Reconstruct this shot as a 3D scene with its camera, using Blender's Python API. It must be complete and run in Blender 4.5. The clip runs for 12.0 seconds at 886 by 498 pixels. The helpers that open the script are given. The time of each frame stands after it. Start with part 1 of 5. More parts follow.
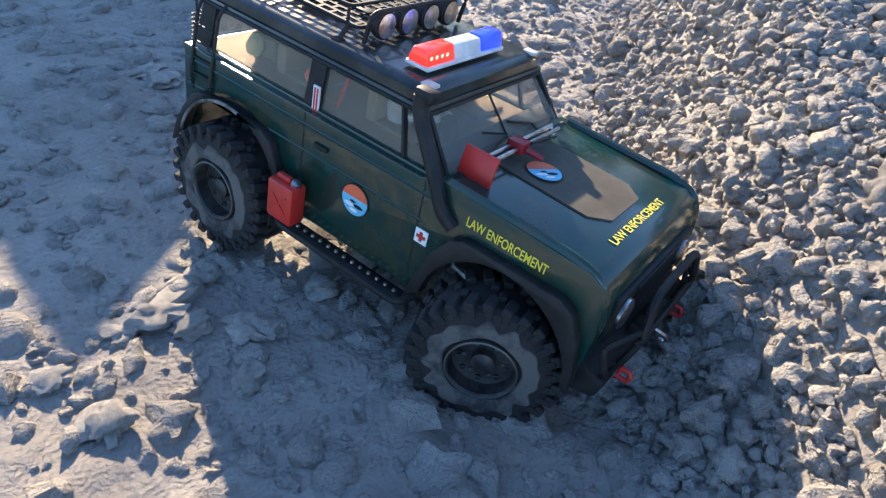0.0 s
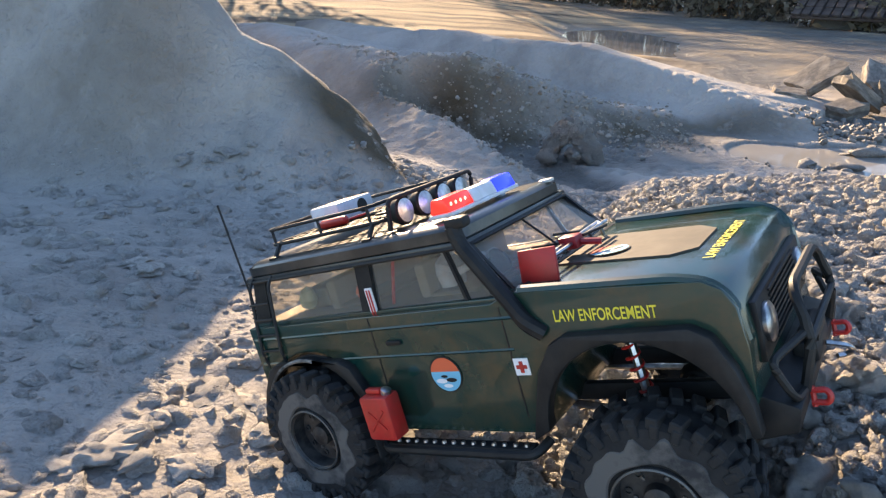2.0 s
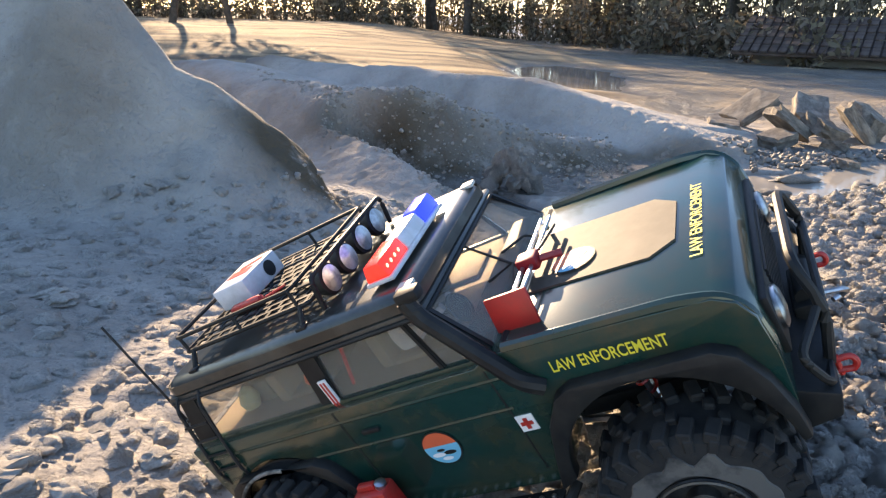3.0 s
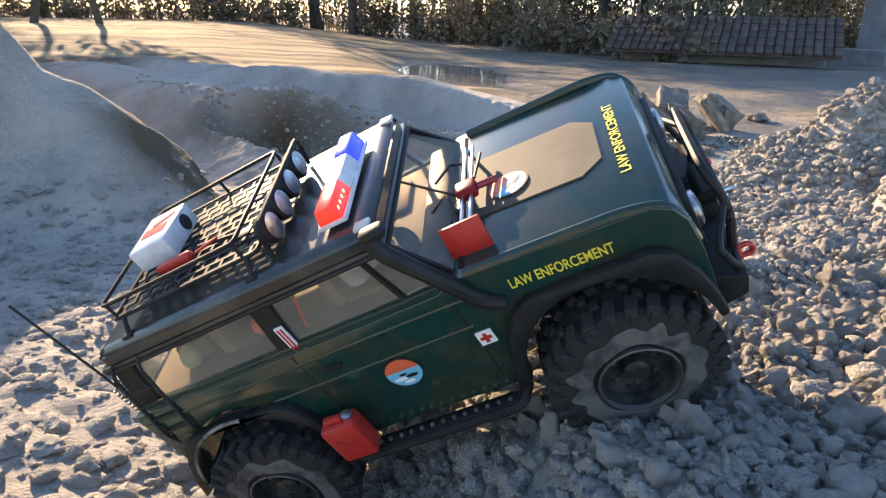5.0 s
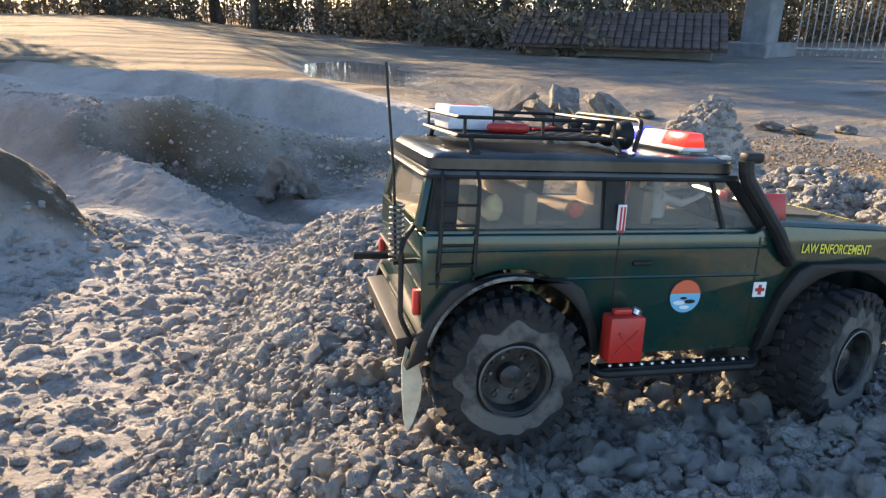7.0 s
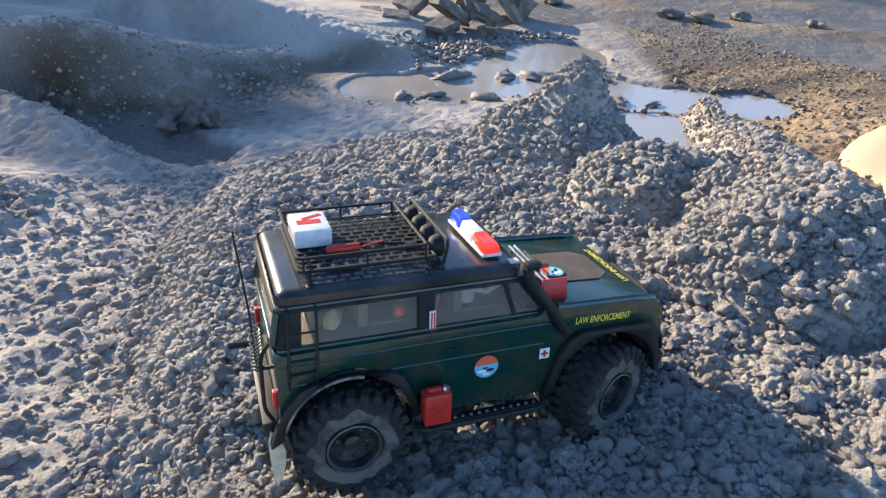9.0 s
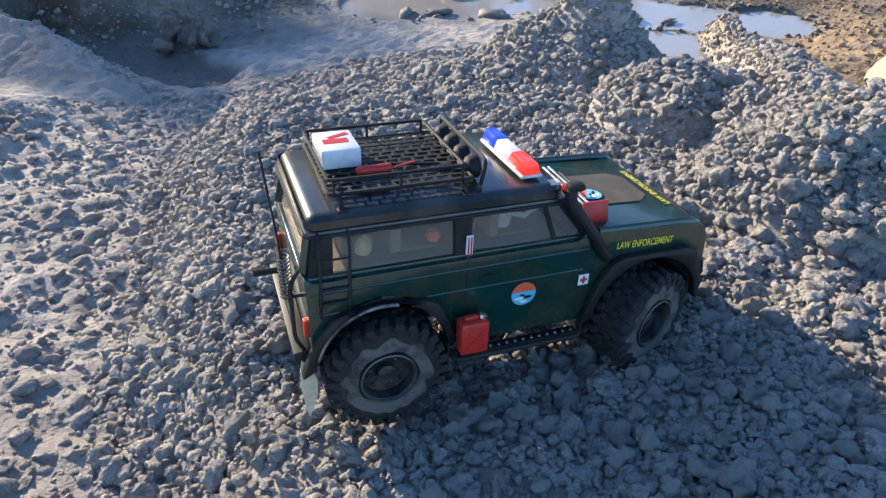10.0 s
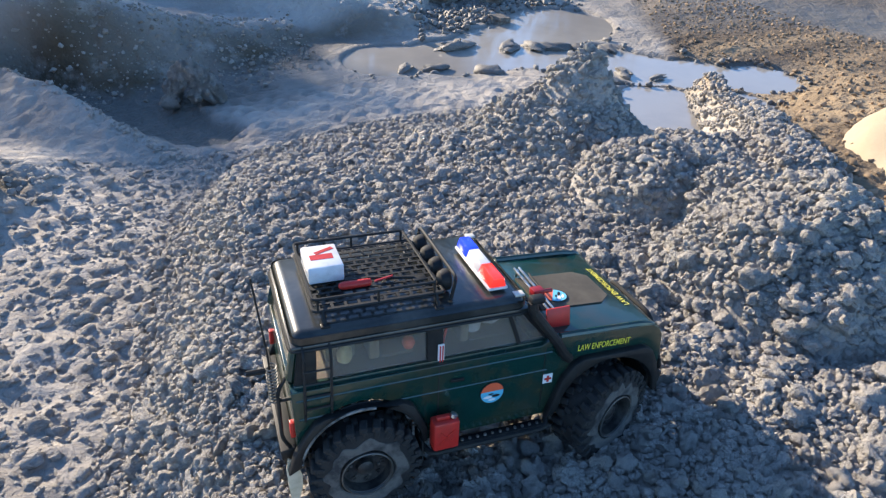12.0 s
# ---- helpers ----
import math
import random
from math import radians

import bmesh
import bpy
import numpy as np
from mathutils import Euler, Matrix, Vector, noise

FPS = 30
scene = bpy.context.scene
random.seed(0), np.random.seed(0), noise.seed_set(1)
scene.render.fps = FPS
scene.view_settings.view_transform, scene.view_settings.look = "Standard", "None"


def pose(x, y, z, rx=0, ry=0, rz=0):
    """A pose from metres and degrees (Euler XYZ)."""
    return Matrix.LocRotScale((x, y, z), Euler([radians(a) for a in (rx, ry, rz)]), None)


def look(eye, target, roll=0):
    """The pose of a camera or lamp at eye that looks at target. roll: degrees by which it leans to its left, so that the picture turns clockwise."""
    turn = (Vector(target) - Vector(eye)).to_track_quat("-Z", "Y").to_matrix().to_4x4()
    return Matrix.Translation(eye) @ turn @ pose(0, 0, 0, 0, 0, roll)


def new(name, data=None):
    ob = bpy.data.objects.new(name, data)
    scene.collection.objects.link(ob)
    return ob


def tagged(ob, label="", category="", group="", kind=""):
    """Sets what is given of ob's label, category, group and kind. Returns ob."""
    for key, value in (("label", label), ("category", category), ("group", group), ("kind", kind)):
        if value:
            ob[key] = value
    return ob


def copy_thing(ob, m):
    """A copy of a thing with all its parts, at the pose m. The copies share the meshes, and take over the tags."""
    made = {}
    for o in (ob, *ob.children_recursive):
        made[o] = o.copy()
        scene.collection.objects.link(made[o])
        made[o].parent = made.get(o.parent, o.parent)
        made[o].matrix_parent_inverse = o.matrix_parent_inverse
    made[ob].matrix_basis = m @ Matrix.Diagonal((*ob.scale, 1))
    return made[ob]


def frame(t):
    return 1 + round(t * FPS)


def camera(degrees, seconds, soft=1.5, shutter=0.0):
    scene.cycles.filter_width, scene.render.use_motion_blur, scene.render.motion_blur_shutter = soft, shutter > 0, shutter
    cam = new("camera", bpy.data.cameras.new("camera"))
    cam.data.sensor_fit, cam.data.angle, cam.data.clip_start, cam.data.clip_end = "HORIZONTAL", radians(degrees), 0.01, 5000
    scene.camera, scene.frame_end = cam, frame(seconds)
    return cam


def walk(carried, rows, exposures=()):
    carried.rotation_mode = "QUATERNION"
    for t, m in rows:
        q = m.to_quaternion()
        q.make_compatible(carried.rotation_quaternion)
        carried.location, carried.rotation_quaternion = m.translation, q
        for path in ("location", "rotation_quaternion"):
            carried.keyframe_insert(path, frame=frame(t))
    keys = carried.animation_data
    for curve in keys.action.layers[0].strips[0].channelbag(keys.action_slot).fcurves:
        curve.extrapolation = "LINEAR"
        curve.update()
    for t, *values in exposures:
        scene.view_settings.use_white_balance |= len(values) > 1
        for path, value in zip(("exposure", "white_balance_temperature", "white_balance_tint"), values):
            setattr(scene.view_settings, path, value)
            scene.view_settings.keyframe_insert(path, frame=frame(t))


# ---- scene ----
cam = camera(65.7, 12.0, soft=1.3)
METRES, EYE, TILT, LEAN, TURN = 1.05, 0.455, -41.0, 0.0, 0.0
ROWS = [
    (0.0, 0.0, 0.0, 0.0, -0.0, 0.0, -0.0),
    (0.5, 0.02, -0.0364, -0.0136, -0.97, 7.4, 0.39),
    (1.0, 0.0167, -0.0668, -0.0636, -0.84, 13.37, 0.04),
    (1.5, 0.0325, -0.0729, -0.0813, -0.74, 17.05, -0.86),
    (2.0, 0.0498, -0.0742, -0.083, -1.27, 19.24, -0.49),
    (2.5, 0.0847, -0.0776, -0.0867, -2.22, 20.67, 0.25),
    (3.0, 0.1213, -0.0904, -0.1071, -3.79, 22.09, 1.68),
    (3.5, 0.1389, -0.1285, -0.1409, -5.95, 22.55, 3.54),
    (5.5, 0.1371, -0.1684, -0.1694, -11.29, 21.16, 8.2),
    (6.0, 0.1589, -0.1933, -0.1942, -11.83, 20.96, 8.66),
    (6.5, 0.2196, -0.2173, -0.1813, -13.57, 20.57, 10.18),
    (7.0, 0.236, -0.2248, -0.129, -16.16, 19.88, 12.24),
    (9.0, 0.2942, -0.4501, 0.0198, -21.42, 7.44, 16.45),
    (9.5, 0.2829, -0.4147, 0.0252, -21.48, 3.8, 16.56),
    (10.0, 0.2767, -0.3994, 0.0303, -21.47, 1.29, 16.65),
    (10.5, 0.2859, -0.4201, 0.0593, -21.35, 0.14, 16.72),
    (11.0, 0.2689, -0.4603, 0.1002, -21.31, 1.17, 16.64),
    (11.5, 0.2878, -0.4792, 0.0989, -21.16, 2.77, 16.52),
    (12.0, 0.297, -0.4881, 0.0976, -21.2, 3.86, 16.48),
]
walk(cam, [(t, pose(0, 0, EYE, TILT, LEAN, TURN) @ pose(METRES * x, METRES * y, METRES * z, 90 + pitch, roll, yaw)) for t, x, y, z, yaw, pitch, roll in ROWS],
     exposures=[(0.0, 1.70, 5650, 12), (1.0, 1.74, 6250, 14), (2.5, 1.74, 6650, 15), (6.5, 1.70, 6550, 14), (9.0, 1.34, 5550, 11), (12.0, 1.27, 5350, 10)])

# ---- world and sun: low, warm back light under a clear sky ----
SUN_AZ, SUN_EL = radians(-15.5), radians(19.5)          # azimuth from +y towards +x
world = bpy.data.worlds.new("sky")
scene.world = world
world.use_nodes = True
wn = world.node_tree.nodes
sky = wn.new("ShaderNodeTexSky")
sky.sky_type, sky.sun_disc = "NISHITA", False
sky.sun_elevation, sky.sun_rotation = SUN_EL, SUN_AZ
sky.ozone_density, sky.dust_density, sky.air_density = 3.0, 0.4, 1.0
world.node_tree.links.new(sky.outputs[0], wn["Background"].inputs[0])
wn["Background"].inputs[1].default_value = 0.124
sun = new("sun", bpy.data.lights.new("sun", "SUN"))
sun.data.energy, sun.data.angle, sun.data.color = 5.0, radians(0.6), (1.0, 0.75, 0.47)
sun_way = Vector((math.sin(SUN_AZ) * math.cos(SUN_EL), math.cos(SUN_AZ) * math.cos(SUN_EL), math.sin(SUN_EL)))
sun.matrix_world = look(sun_way * 30, (0, 0, 0))


# ---- materials ----
def material(name, base, rough=0.7, metal=0.0, spots=None, scale=20.0, detail=6.0, bump=0.0, bump_scale=60.0, lo=0.4, hi=0.6, second=None, second_scale=3.0,
             coat=0.0, bump2=0.0, bump2_scale=10.0, vary=0.0, glow=None, glow_power=0.0, island=0.0, spec=0.5, bump_dist=0.004):
    """A node material: base colour, two layers of stains, fine relief, and a spread from piece to piece."""
    m = bpy.data.materials.new(name)
    m.use_nodes = True
    nt = m.node_tree
    b = nt.nodes["Principled BSDF"]
    b.inputs["Roughness"].default_value, b.inputs["Metallic"].default_value = rough, metal
    b.inputs["Coat Weight"].default_value = coat
    b.inputs["Specular IOR Level"].default_value = spec
    tc = nt.nodes.new("ShaderNodeTexCoord")
    out = None

    def layer(colour, under, sc, a, c):
        n = nt.nodes.new("ShaderNodeTexNoise")
        n.inputs["Scale"].default_value, n.inputs["Detail"].default_value, n.inputs["Roughness"].default_value = sc, detail, 0.65
        nt.links.new(tc.outputs["Object"], n.inputs["Vector"])
        r = nt.nodes.new("ShaderNodeMapRange")
        r.inputs["From Min"].default_value, r.inputs["From Max"].default_value = a, c
        nt.links.new(n.outputs["Fac"], r.inputs["Value"])
        x = nt.nodes.new("ShaderNodeMix")
        x.data_type = "RGBA"
        if under is None:
            x.inputs["A"].default_value = (*base, 1)
        else:
            nt.links.new(under, x.inputs["A"])
        x.inputs["B"].default_value = (*colour, 1)
        nt.links.new(r.outputs[0], x.inputs["Factor"])
        return x.outputs["Result"]

    if spots:
        out = layer(spots, out, scale, lo, hi)
    if second:
        out = layer(second, out, second_scale, 0.45, 0.65)
    if vary or island:
        hs = nt.nodes.new("ShaderNodeHueSaturation")
        src = nt.nodes.new("ShaderNodeObjectInfo") if vary else nt.nodes.new("ShaderNodeNewGeometry")
        r = nt.nodes.new("ShaderNodeMapRange")
        r.inputs["To Min"].default_value, r.inputs["To Max"].default_value = 1 - (vary or island), 1 + (vary or island)
        nt.links.new(src.outputs["Random" if vary else "Random Per Island"], r.inputs["Value"])
        nt.links.new(r.outputs[0], hs.inputs["Value"])
        if out is None:
            hs.inputs["Color"].default_value = (*base, 1)
        else:
            nt.links.new(out, hs.inputs["Color"])
        out = hs.outputs[0]
    if out is None:
        b.inputs["Base Color"].default_value = (*base, 1)
    else:
        nt.links.new(out, b.inputs["Base Color"])
    if bump:
        n = nt.nodes.new("ShaderNodeTexNoise")
        n.inputs["Scale"].default_value, n.inputs["Detail"].default_value, n.inputs["Roughness"].default_value = bump_scale, 8, 0.7
        nt.links.new(tc.outputs["Object"], n.inputs["Vector"])
        u = nt.nodes.new("ShaderNodeBump")
        u.inputs["Strength"].default_value, u.inputs["Distance"].default_value = bump, bump_dist
        nt.links.new(n.outputs["Fac"], u.inputs["Height"])
        last = u
        if bump2:
            n2 = nt.nodes.new("ShaderNodeTexNoise")
            n2.inputs["Scale"].default_value, n2.inputs["Detail"].default_value, n2.inputs["Roughness"].default_value = bump2_scale, 5, 0.6
            nt.links.new(tc.outputs["Object"], n2.inputs["Vector"])
            last = nt.nodes.new("ShaderNodeBump")
            last.inputs["Strength"].default_value, last.inputs["Distance"].default_value = 1.0, bump2
            nt.links.new(n2.outputs["Fac"], last.inputs["Height"])
            nt.links.new(u.outputs[0], last.inputs["Normal"])
        nt.links.new(last.outputs[0], b.inputs["Normal"])
    if glow:
        b.inputs["Emission Color"].default_value, b.inputs["Emission Strength"].default_value = (*glow, 1), glow_power
    return m


def glass(name, tint=(0.8, 0.85, 0.85), rough=0.03, haze=0.0):
    m = bpy.data.materials.new(name)
    m.use_nodes = True
    nt = m.node_tree
    b = nt.nodes["Principled BSDF"]
    b.inputs["Base Color"].default_value, b.inputs["Roughness"].default_value = (*tint, 1), rough
    b.inputs["Transmission Weight"].default_value, b.inputs["IOR"].default_value = 1.0 - haze, 1.12
    return m


CLAY = (0.44, 0.405, 0.355)
mat_ground = material("dry_clay_ground", CLAY, 0.95, spots=(0.33, 0.30, 0.26), scale=3.0, second=(0.50, 0.46, 0.40), second_scale=0.9, bump=1.0, bump_scale=55, bump_dist=0.012, bump2=0.05, bump2_scale=7, spec=0.2)


def soil_layers(m):
    """Lay ochre soil, brown soil with slope shade painted in, and wet clay over the dry clay, where the ground says so.
    """
    nt = m.node_tree
    b = nt.nodes["Principled BSDF"]
    src = b.inputs["Base Color"].links[0].from_socket
    tc = nt.nodes.new("ShaderNodeTexCoord")
    n = nt.nodes.new("ShaderNodeTexNoise")
    n.inputs["Scale"].default_value, n.inputs["Detail"].default_value = 1.1, 9
    mp = nt.nodes.new("ShaderNodeMapping")
    mp.inputs["Scale"].default_value, mp.inputs["Rotation"].default_value = (0.30, 1.9, 1.0), (0, 0, radians(14))
    nt.links.new(tc.outputs["Object"], mp.inputs["Vector"])
    nt.links.new(mp.outputs[0], n.inputs["Vector"])
    ramp = nt.nodes.new("ShaderNodeValToRGB")
    ramp.color_ramp.elements[0].position, ramp.color_ramp.elements[0].color = 0.40, (0.115, 0.092, 0.068, 1)
    ramp.color_ramp.elements[1].position, ramp.color_ramp.elements[1].color = 0.60, (0.40, 0.305, 0.185, 1)
    nt.links.new(n.outputs["Fac"], ramp.inputs["Fac"])
    for key, col in (("ochre", ramp.outputs["Color"]), ("soil_and_shade", (0.11, 0.09, 0.06, 1)), ("wet", (0.16, 0.15, 0.13, 1))):
        at = nt.nodes.new("ShaderNodeAttribute")
        at.attribute_name = key
        x = nt.nodes.new("ShaderNodeMix")
        x.data_type = "RGBA"
        nt.links.new(at.outputs["Fac"], x.inputs["Factor"])
        nt.links.new(src, x.inputs["A"])
        # brown soil and painted slope shade, broken up by noise
        if key == "soil_and_shade":
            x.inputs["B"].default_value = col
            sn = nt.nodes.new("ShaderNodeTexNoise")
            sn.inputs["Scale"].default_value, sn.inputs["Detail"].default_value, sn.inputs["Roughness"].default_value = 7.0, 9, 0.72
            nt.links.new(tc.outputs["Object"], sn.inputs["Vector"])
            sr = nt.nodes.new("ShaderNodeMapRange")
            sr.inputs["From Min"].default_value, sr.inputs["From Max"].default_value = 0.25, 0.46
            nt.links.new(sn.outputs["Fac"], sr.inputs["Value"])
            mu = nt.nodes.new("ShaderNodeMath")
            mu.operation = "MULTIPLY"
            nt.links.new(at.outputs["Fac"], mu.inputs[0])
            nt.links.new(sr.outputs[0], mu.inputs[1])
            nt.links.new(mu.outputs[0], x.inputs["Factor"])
        elif key == "wet":
            x.inputs["B"].default_value = col
            r = nt.nodes.new("ShaderNodeMapRange")
            r.inputs["To Min"].default_value, r.inputs["To Max"].default_value = 0.95, 0.35
            nt.links.new(at.outputs["Fac"], r.inputs["Value"])
            nt.links.new(r.outputs[0], b.inputs["Roughness"])
        else:
            nt.links.new(col, x.inputs["B"])
        src = x.outputs["Result"]
    nt.links.new(src, b.inputs["Base Color"])


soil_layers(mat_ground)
mat_clod = material("clay_clod", (0.50, 0.465, 0.415), 0.95, spots=(0.42, 0.39, 0.345), scale=14, second=(0.53, 0.495, 0.43), second_scale=5, bump=1.0, bump_scale=190, bump_dist=0.008, bump2=0.02, bump2_scale=75, island=0.10, spec=0.15)
mat_clod_part = material("clay_clod_piece", (0.50, 0.465, 0.415), 0.95, spots=(0.42, 0.39, 0.345), scale=14, second=(0.53, 0.495, 0.43), second_scale=5, bump=1.0, bump_scale=190, bump_dist=0.008, bump2=0.02, bump2_scale=75, vary=0.10, spec=0.15)

mat_soil = material("brown_soil_crumb", (0.33, 0.29, 0.235), 0.95, spots=(0.24, 0.205, 0.16), scale=10, second=(0.40, 0.365, 0.31), second_scale=3, bump=0.8, bump_scale=150, bump_dist=0.005, island=0.2, spec=0.15)

# ---- the lie of the land ----
def step(v, a, b):
    u = np.clip((v - a) / (b - a), 0, 1)
    return u * u * (3 - 2 * u)


def wave(x, y, f, seed):
    """Smooth uneven relief: a sum of turned sines."""
    r = np.random.RandomState(seed)
    s = np.zeros_like(x)
    for k in range(9):
        a, p, g = r.uniform(0, 6.28), r.uniform(0, 6.28), f * r.uniform(0.6, 1.7)
        s += np.sin(g * (x * math.cos(a) + y * math.sin(a)) + p + 1.3 * np.sin(g * 0.6 * (y * math.cos(a) - x * math.sin(a)) + 2 * p))
    return s / 5


def ridge(z, x, y, line, front, back):
    """Raise z to a ridge along line, points (x, y, crest height); front and back: widths of its two flanks (front lies to the right of the line's way)."""
    best, crest, side = np.full_like(x, 1e9), np.zeros_like(x), np.zeros_like(x)
    for (ax, ay, az), (bx, by, bz) in zip(line, line[1:]):
        ux, uy = bx - ax, by - ay
        n = math.hypot(ux, uy)
        k = np.clip(((x - ax) * ux + (y - ay) * uy) / n ** 2, 0, 1)
        dx, dy = x - ax - k * ux, y - ay - k * uy
        d = np.hypot(dx, dy)
        near = d < best
        best = np.where(near, d, best)
        crest = np.where(near, az + k * (bz - az), crest)
        side = np.where(near, (dx * uy - dy * ux) / n, side)
    w = np.where(side > 0, front, back)
    f = 1 - step(best / w, 0.0, 1.0) ** 0.85
    return np.maximum(z, z + (crest - z) * f)


LEFT_EDGE = [(-1.5, 0.05), (-0.35, 0.16), (0.0, 0.15), (0.2, 0.14), (0.4, 0.135), (0.79, 0.20), (1.2, 0.29), (1.6, 0.42), (1.8, 0.58), (2.2, 0.75)]
RIGHT_EDGE = [(-1.5, 1.75), (0.0, 1.80), (0.45, 1.93), (0.73, 2.05), (1.24, 2.29), (1.7, 2.45), (2.2, 2.5)]
# round hollows that together hold the water: x, y, radius
POOLS = ((1.62, 2.80, 0.20), (1.95, 2.72, 0.27), (2.32, 2.76, 0.33), (2.68, 3.0, 0.33), (2.50, 2.36, 0.26), (2.68, 2.18, 0.20), (2.86, 2.02, 0.20), (3.10, 1.84, 0.17), (2.33, 1.66, 0.20), (2.20, 1.54, 0.15), (2.50, 1.84, 0.14), (2.78, 1.64, 0.10))


def pool_gap(x, y):
    """How far a place lies outside the water's edge."""
    return np.minimum.reduce([np.hypot(x - a, y - b) - r for a, b, r in POOLS]) + 0.035 * wave(x, y, 7.0, 61) + 0.012 * wave(x, y, 24.0, 62)


def spit_gap(x, y):
    """How far a place lies from the low spit of clods between the pools."""
    k = np.clip(((x - 2.12) * 0.56 + (y - 0.85) * 0.90) / (0.56 ** 2 + 0.90 ** 2), 0, 1)
    return np.hypot(x - 2.12 - k * 0.56, y - 0.85 - k * 0.90) + 0.04 * k


def heap_part(x, y):
    """0 outside the heap of clods, 1 on its top."""
    le = np.interp(y, *zip(*LEFT_EDGE))
    re = np.interp(y, *zip(*RIGHT_EDGE))
    wob = 0.03 * wave(x, y, 9.0, 5)
    d = np.minimum.reduce([(x - le) * 0.95 + wob, (re - x) * 0.8 + wob, (1.93 - 0.1 * np.abs(x - 1) - y) * 0.9 + wob, (y + 0.72 + 0.1 * np.abs(x - 0.9)) * 0.8 + wob])
    d = np.minimum(d, pool_gap(x, y) - 0.01)
    return np.maximum(d, 0.13 + 0.5 * wob - spit_gap(x, y))


def land(x, y):
    x, y = np.asarray(x, float), np.asarray(y, float)
    yc = np.clip(y, -0.8, 2.7)
    z = -0.095 * (yc - 0.45) - 0.1 * (np.clip(x, -0.6, 0.35) + 0.25)
    far = step(np.hypot(x - 0.5, y - 1.0), 2.2, 4.5)
    z = z * (1 - far) - 0.27 * far
    z += 0.42 * step(y, 5, 16) * (1 - step(x, -1.5, 4.5))
    wx, wy = x + 0.02 * wave(x, y, 6.0, 43) + 0.012 * wave(x, y, 19.0, 44), y + 0.02 * wave(x, y, 6.5, 45) + 0.012 * wave(x, y, 21.0, 46)
    # left bank with its steep end, the strip beside its gully, and the eroded hollow behind
    z = ridge(z, wx, wy, [(-7, 6.5, 1.4), (-2.1, 2.95, 1.25), (-1.15, 2.18, 0.95), (-0.92, 2.00, 0.60), (-0.80, 1.92, 0.56), (-0.72, 1.90, 0.60), (-0.65, 1.90, 0.52), (-0.57, 1.90, 0.40), (-0.48, 1.90, 0.28), (-0.376, 1.90, 0.225), (-0.24, 1.92, 0.13), (-0.13, 1.95, 0.02), (-0.06, 1.97, -0.10)], 0.46, 0.45)
    z = ridge(z, x, y, [(-0.9, 4.3, 0.10), (-0.18, 3.2, -0.01), (0.18, 2.5, -0.115), (0.34, 2.2, -0.16), (0.50, 1.93, -0.22)], 0.48, 0.13)
    z = ridge(z, wx, wy, [(-1.2, 4.5, 0.12), (-0.15, 3.28, 0.075), (0.20, 3.22, 0.085), (0.45, 3.22, 0.015), (0.72, 3.26, -0.07), (1.0, 3.36, -0.15), (1.4, 3.5, -0.22)], 0.34, 2.4)
    z = ridge(z, x, y, [(-1.0, 6.0, 0.06), (0.46, 4.6, 0.07), (0.91, 4.2, 0.064), (1.33, 3.8, -0.027), (1.66, 3.42, -0.112), (1.86, 3.2, -0.195), (2.05, 3.1, -0.26)], 0.28, 1.6)
    # the gully worn out behind the strip
    cut = np.full_like(x, 9.0)
    for ax, ay, bx, by in ((-0.02, 3.06, 0.36, 2.66), (0.36, 2.66, 0.62, 2.28)):
        k = np.clip(((wx - ax) * (bx - ax) + (wy - ay) * (by - ay)) / ((bx - ax) ** 2 + (by - ay) ** 2), 0, 1)
        cut = np.minimum(cut, np.hypot(wx - ax - k * (bx - ax), wy - ay - k * (by - ay)))
    z -= (z + 0.29) * 0.9 * (1 - step(cut, 0.06, 0.19))
    # shallow basins that hold the water
    pg = pool_gap(x, y)
    shore = (np.abs(x - 2.35) < 1.35) * (np.abs(y - 2.35) < 1.3)
    z -= 0.10 * np.exp(-(((x - 2.3) / 0.85) ** 2 + ((y - 9.5) / 2.1) ** 2) ** 2)
    bank = step(z, -0.05, 0.12) * (x < 0.6) * (y < 6)
    z += bank * (0.016 * wave(x, y, 11.0, 41) + 0.009 * wave(x, y, 30.0, 42))
    worn = np.exp(-(((x - 0.6) / 0.75) ** 2 + ((y - 3.1) / 0.35) ** 2) ** 2) * (cut > 0.1)
    z += worn * (0.015 * wave(x, y, 20.0, 47) + 0.009 * wave(x, y, 52.0, 48))
    rough = step(np.hypot(x - 0.5, y - 1.0), 0.0, 3.0)
    close = np.hypot(x, y) < 4
    z += 0.004 * wave(x, y, 16.0, 2) + (0.004 + 0.014 * rough) * wave(x, y, 4.5, 3)
    tread = step(x, -0.45, -0.05) * (y > 0.55) * close
    z += close * (0.0034 + 0.0035 * tread) * wave(x, y, 48.0, 14) + 0.006 * tread * wave(x, y, 90.0, 15)
    z = np.where(shore > 0, np.maximum(z, -0.262), z)
    z += shore * (-0.252 + 0.006 * wave(x, y, 14.0, 63) - z) * (1 - step(pg, 0.05, 0.30))
    z -= shore * 0.07 * (1 - step(pg, -0.04, 0.06))
    # the heap and its mounds
    d = heap_part(x, y)
    top = 0.178 - 0.092 * np.clip(y, -0.2, 3) - 0.175 * np.clip(y - 1.15, 0, 2) + 0.012 * wave(x, y, 7.0, 8) - 0.13 * step(x, 1.45, 1.85) - 0.016 * np.exp(-(((x - 0.62) / 0.26) ** 2 + ((y - 0.26) / 0.16) ** 2) ** 2)
    top = np.maximum(top, -0.185 + 0.05 * (1 - step(spit_gap(x, y), 0.0, 0.14)) - 0.1 * step(spit_gap(x, y), 0.1, 0.3))
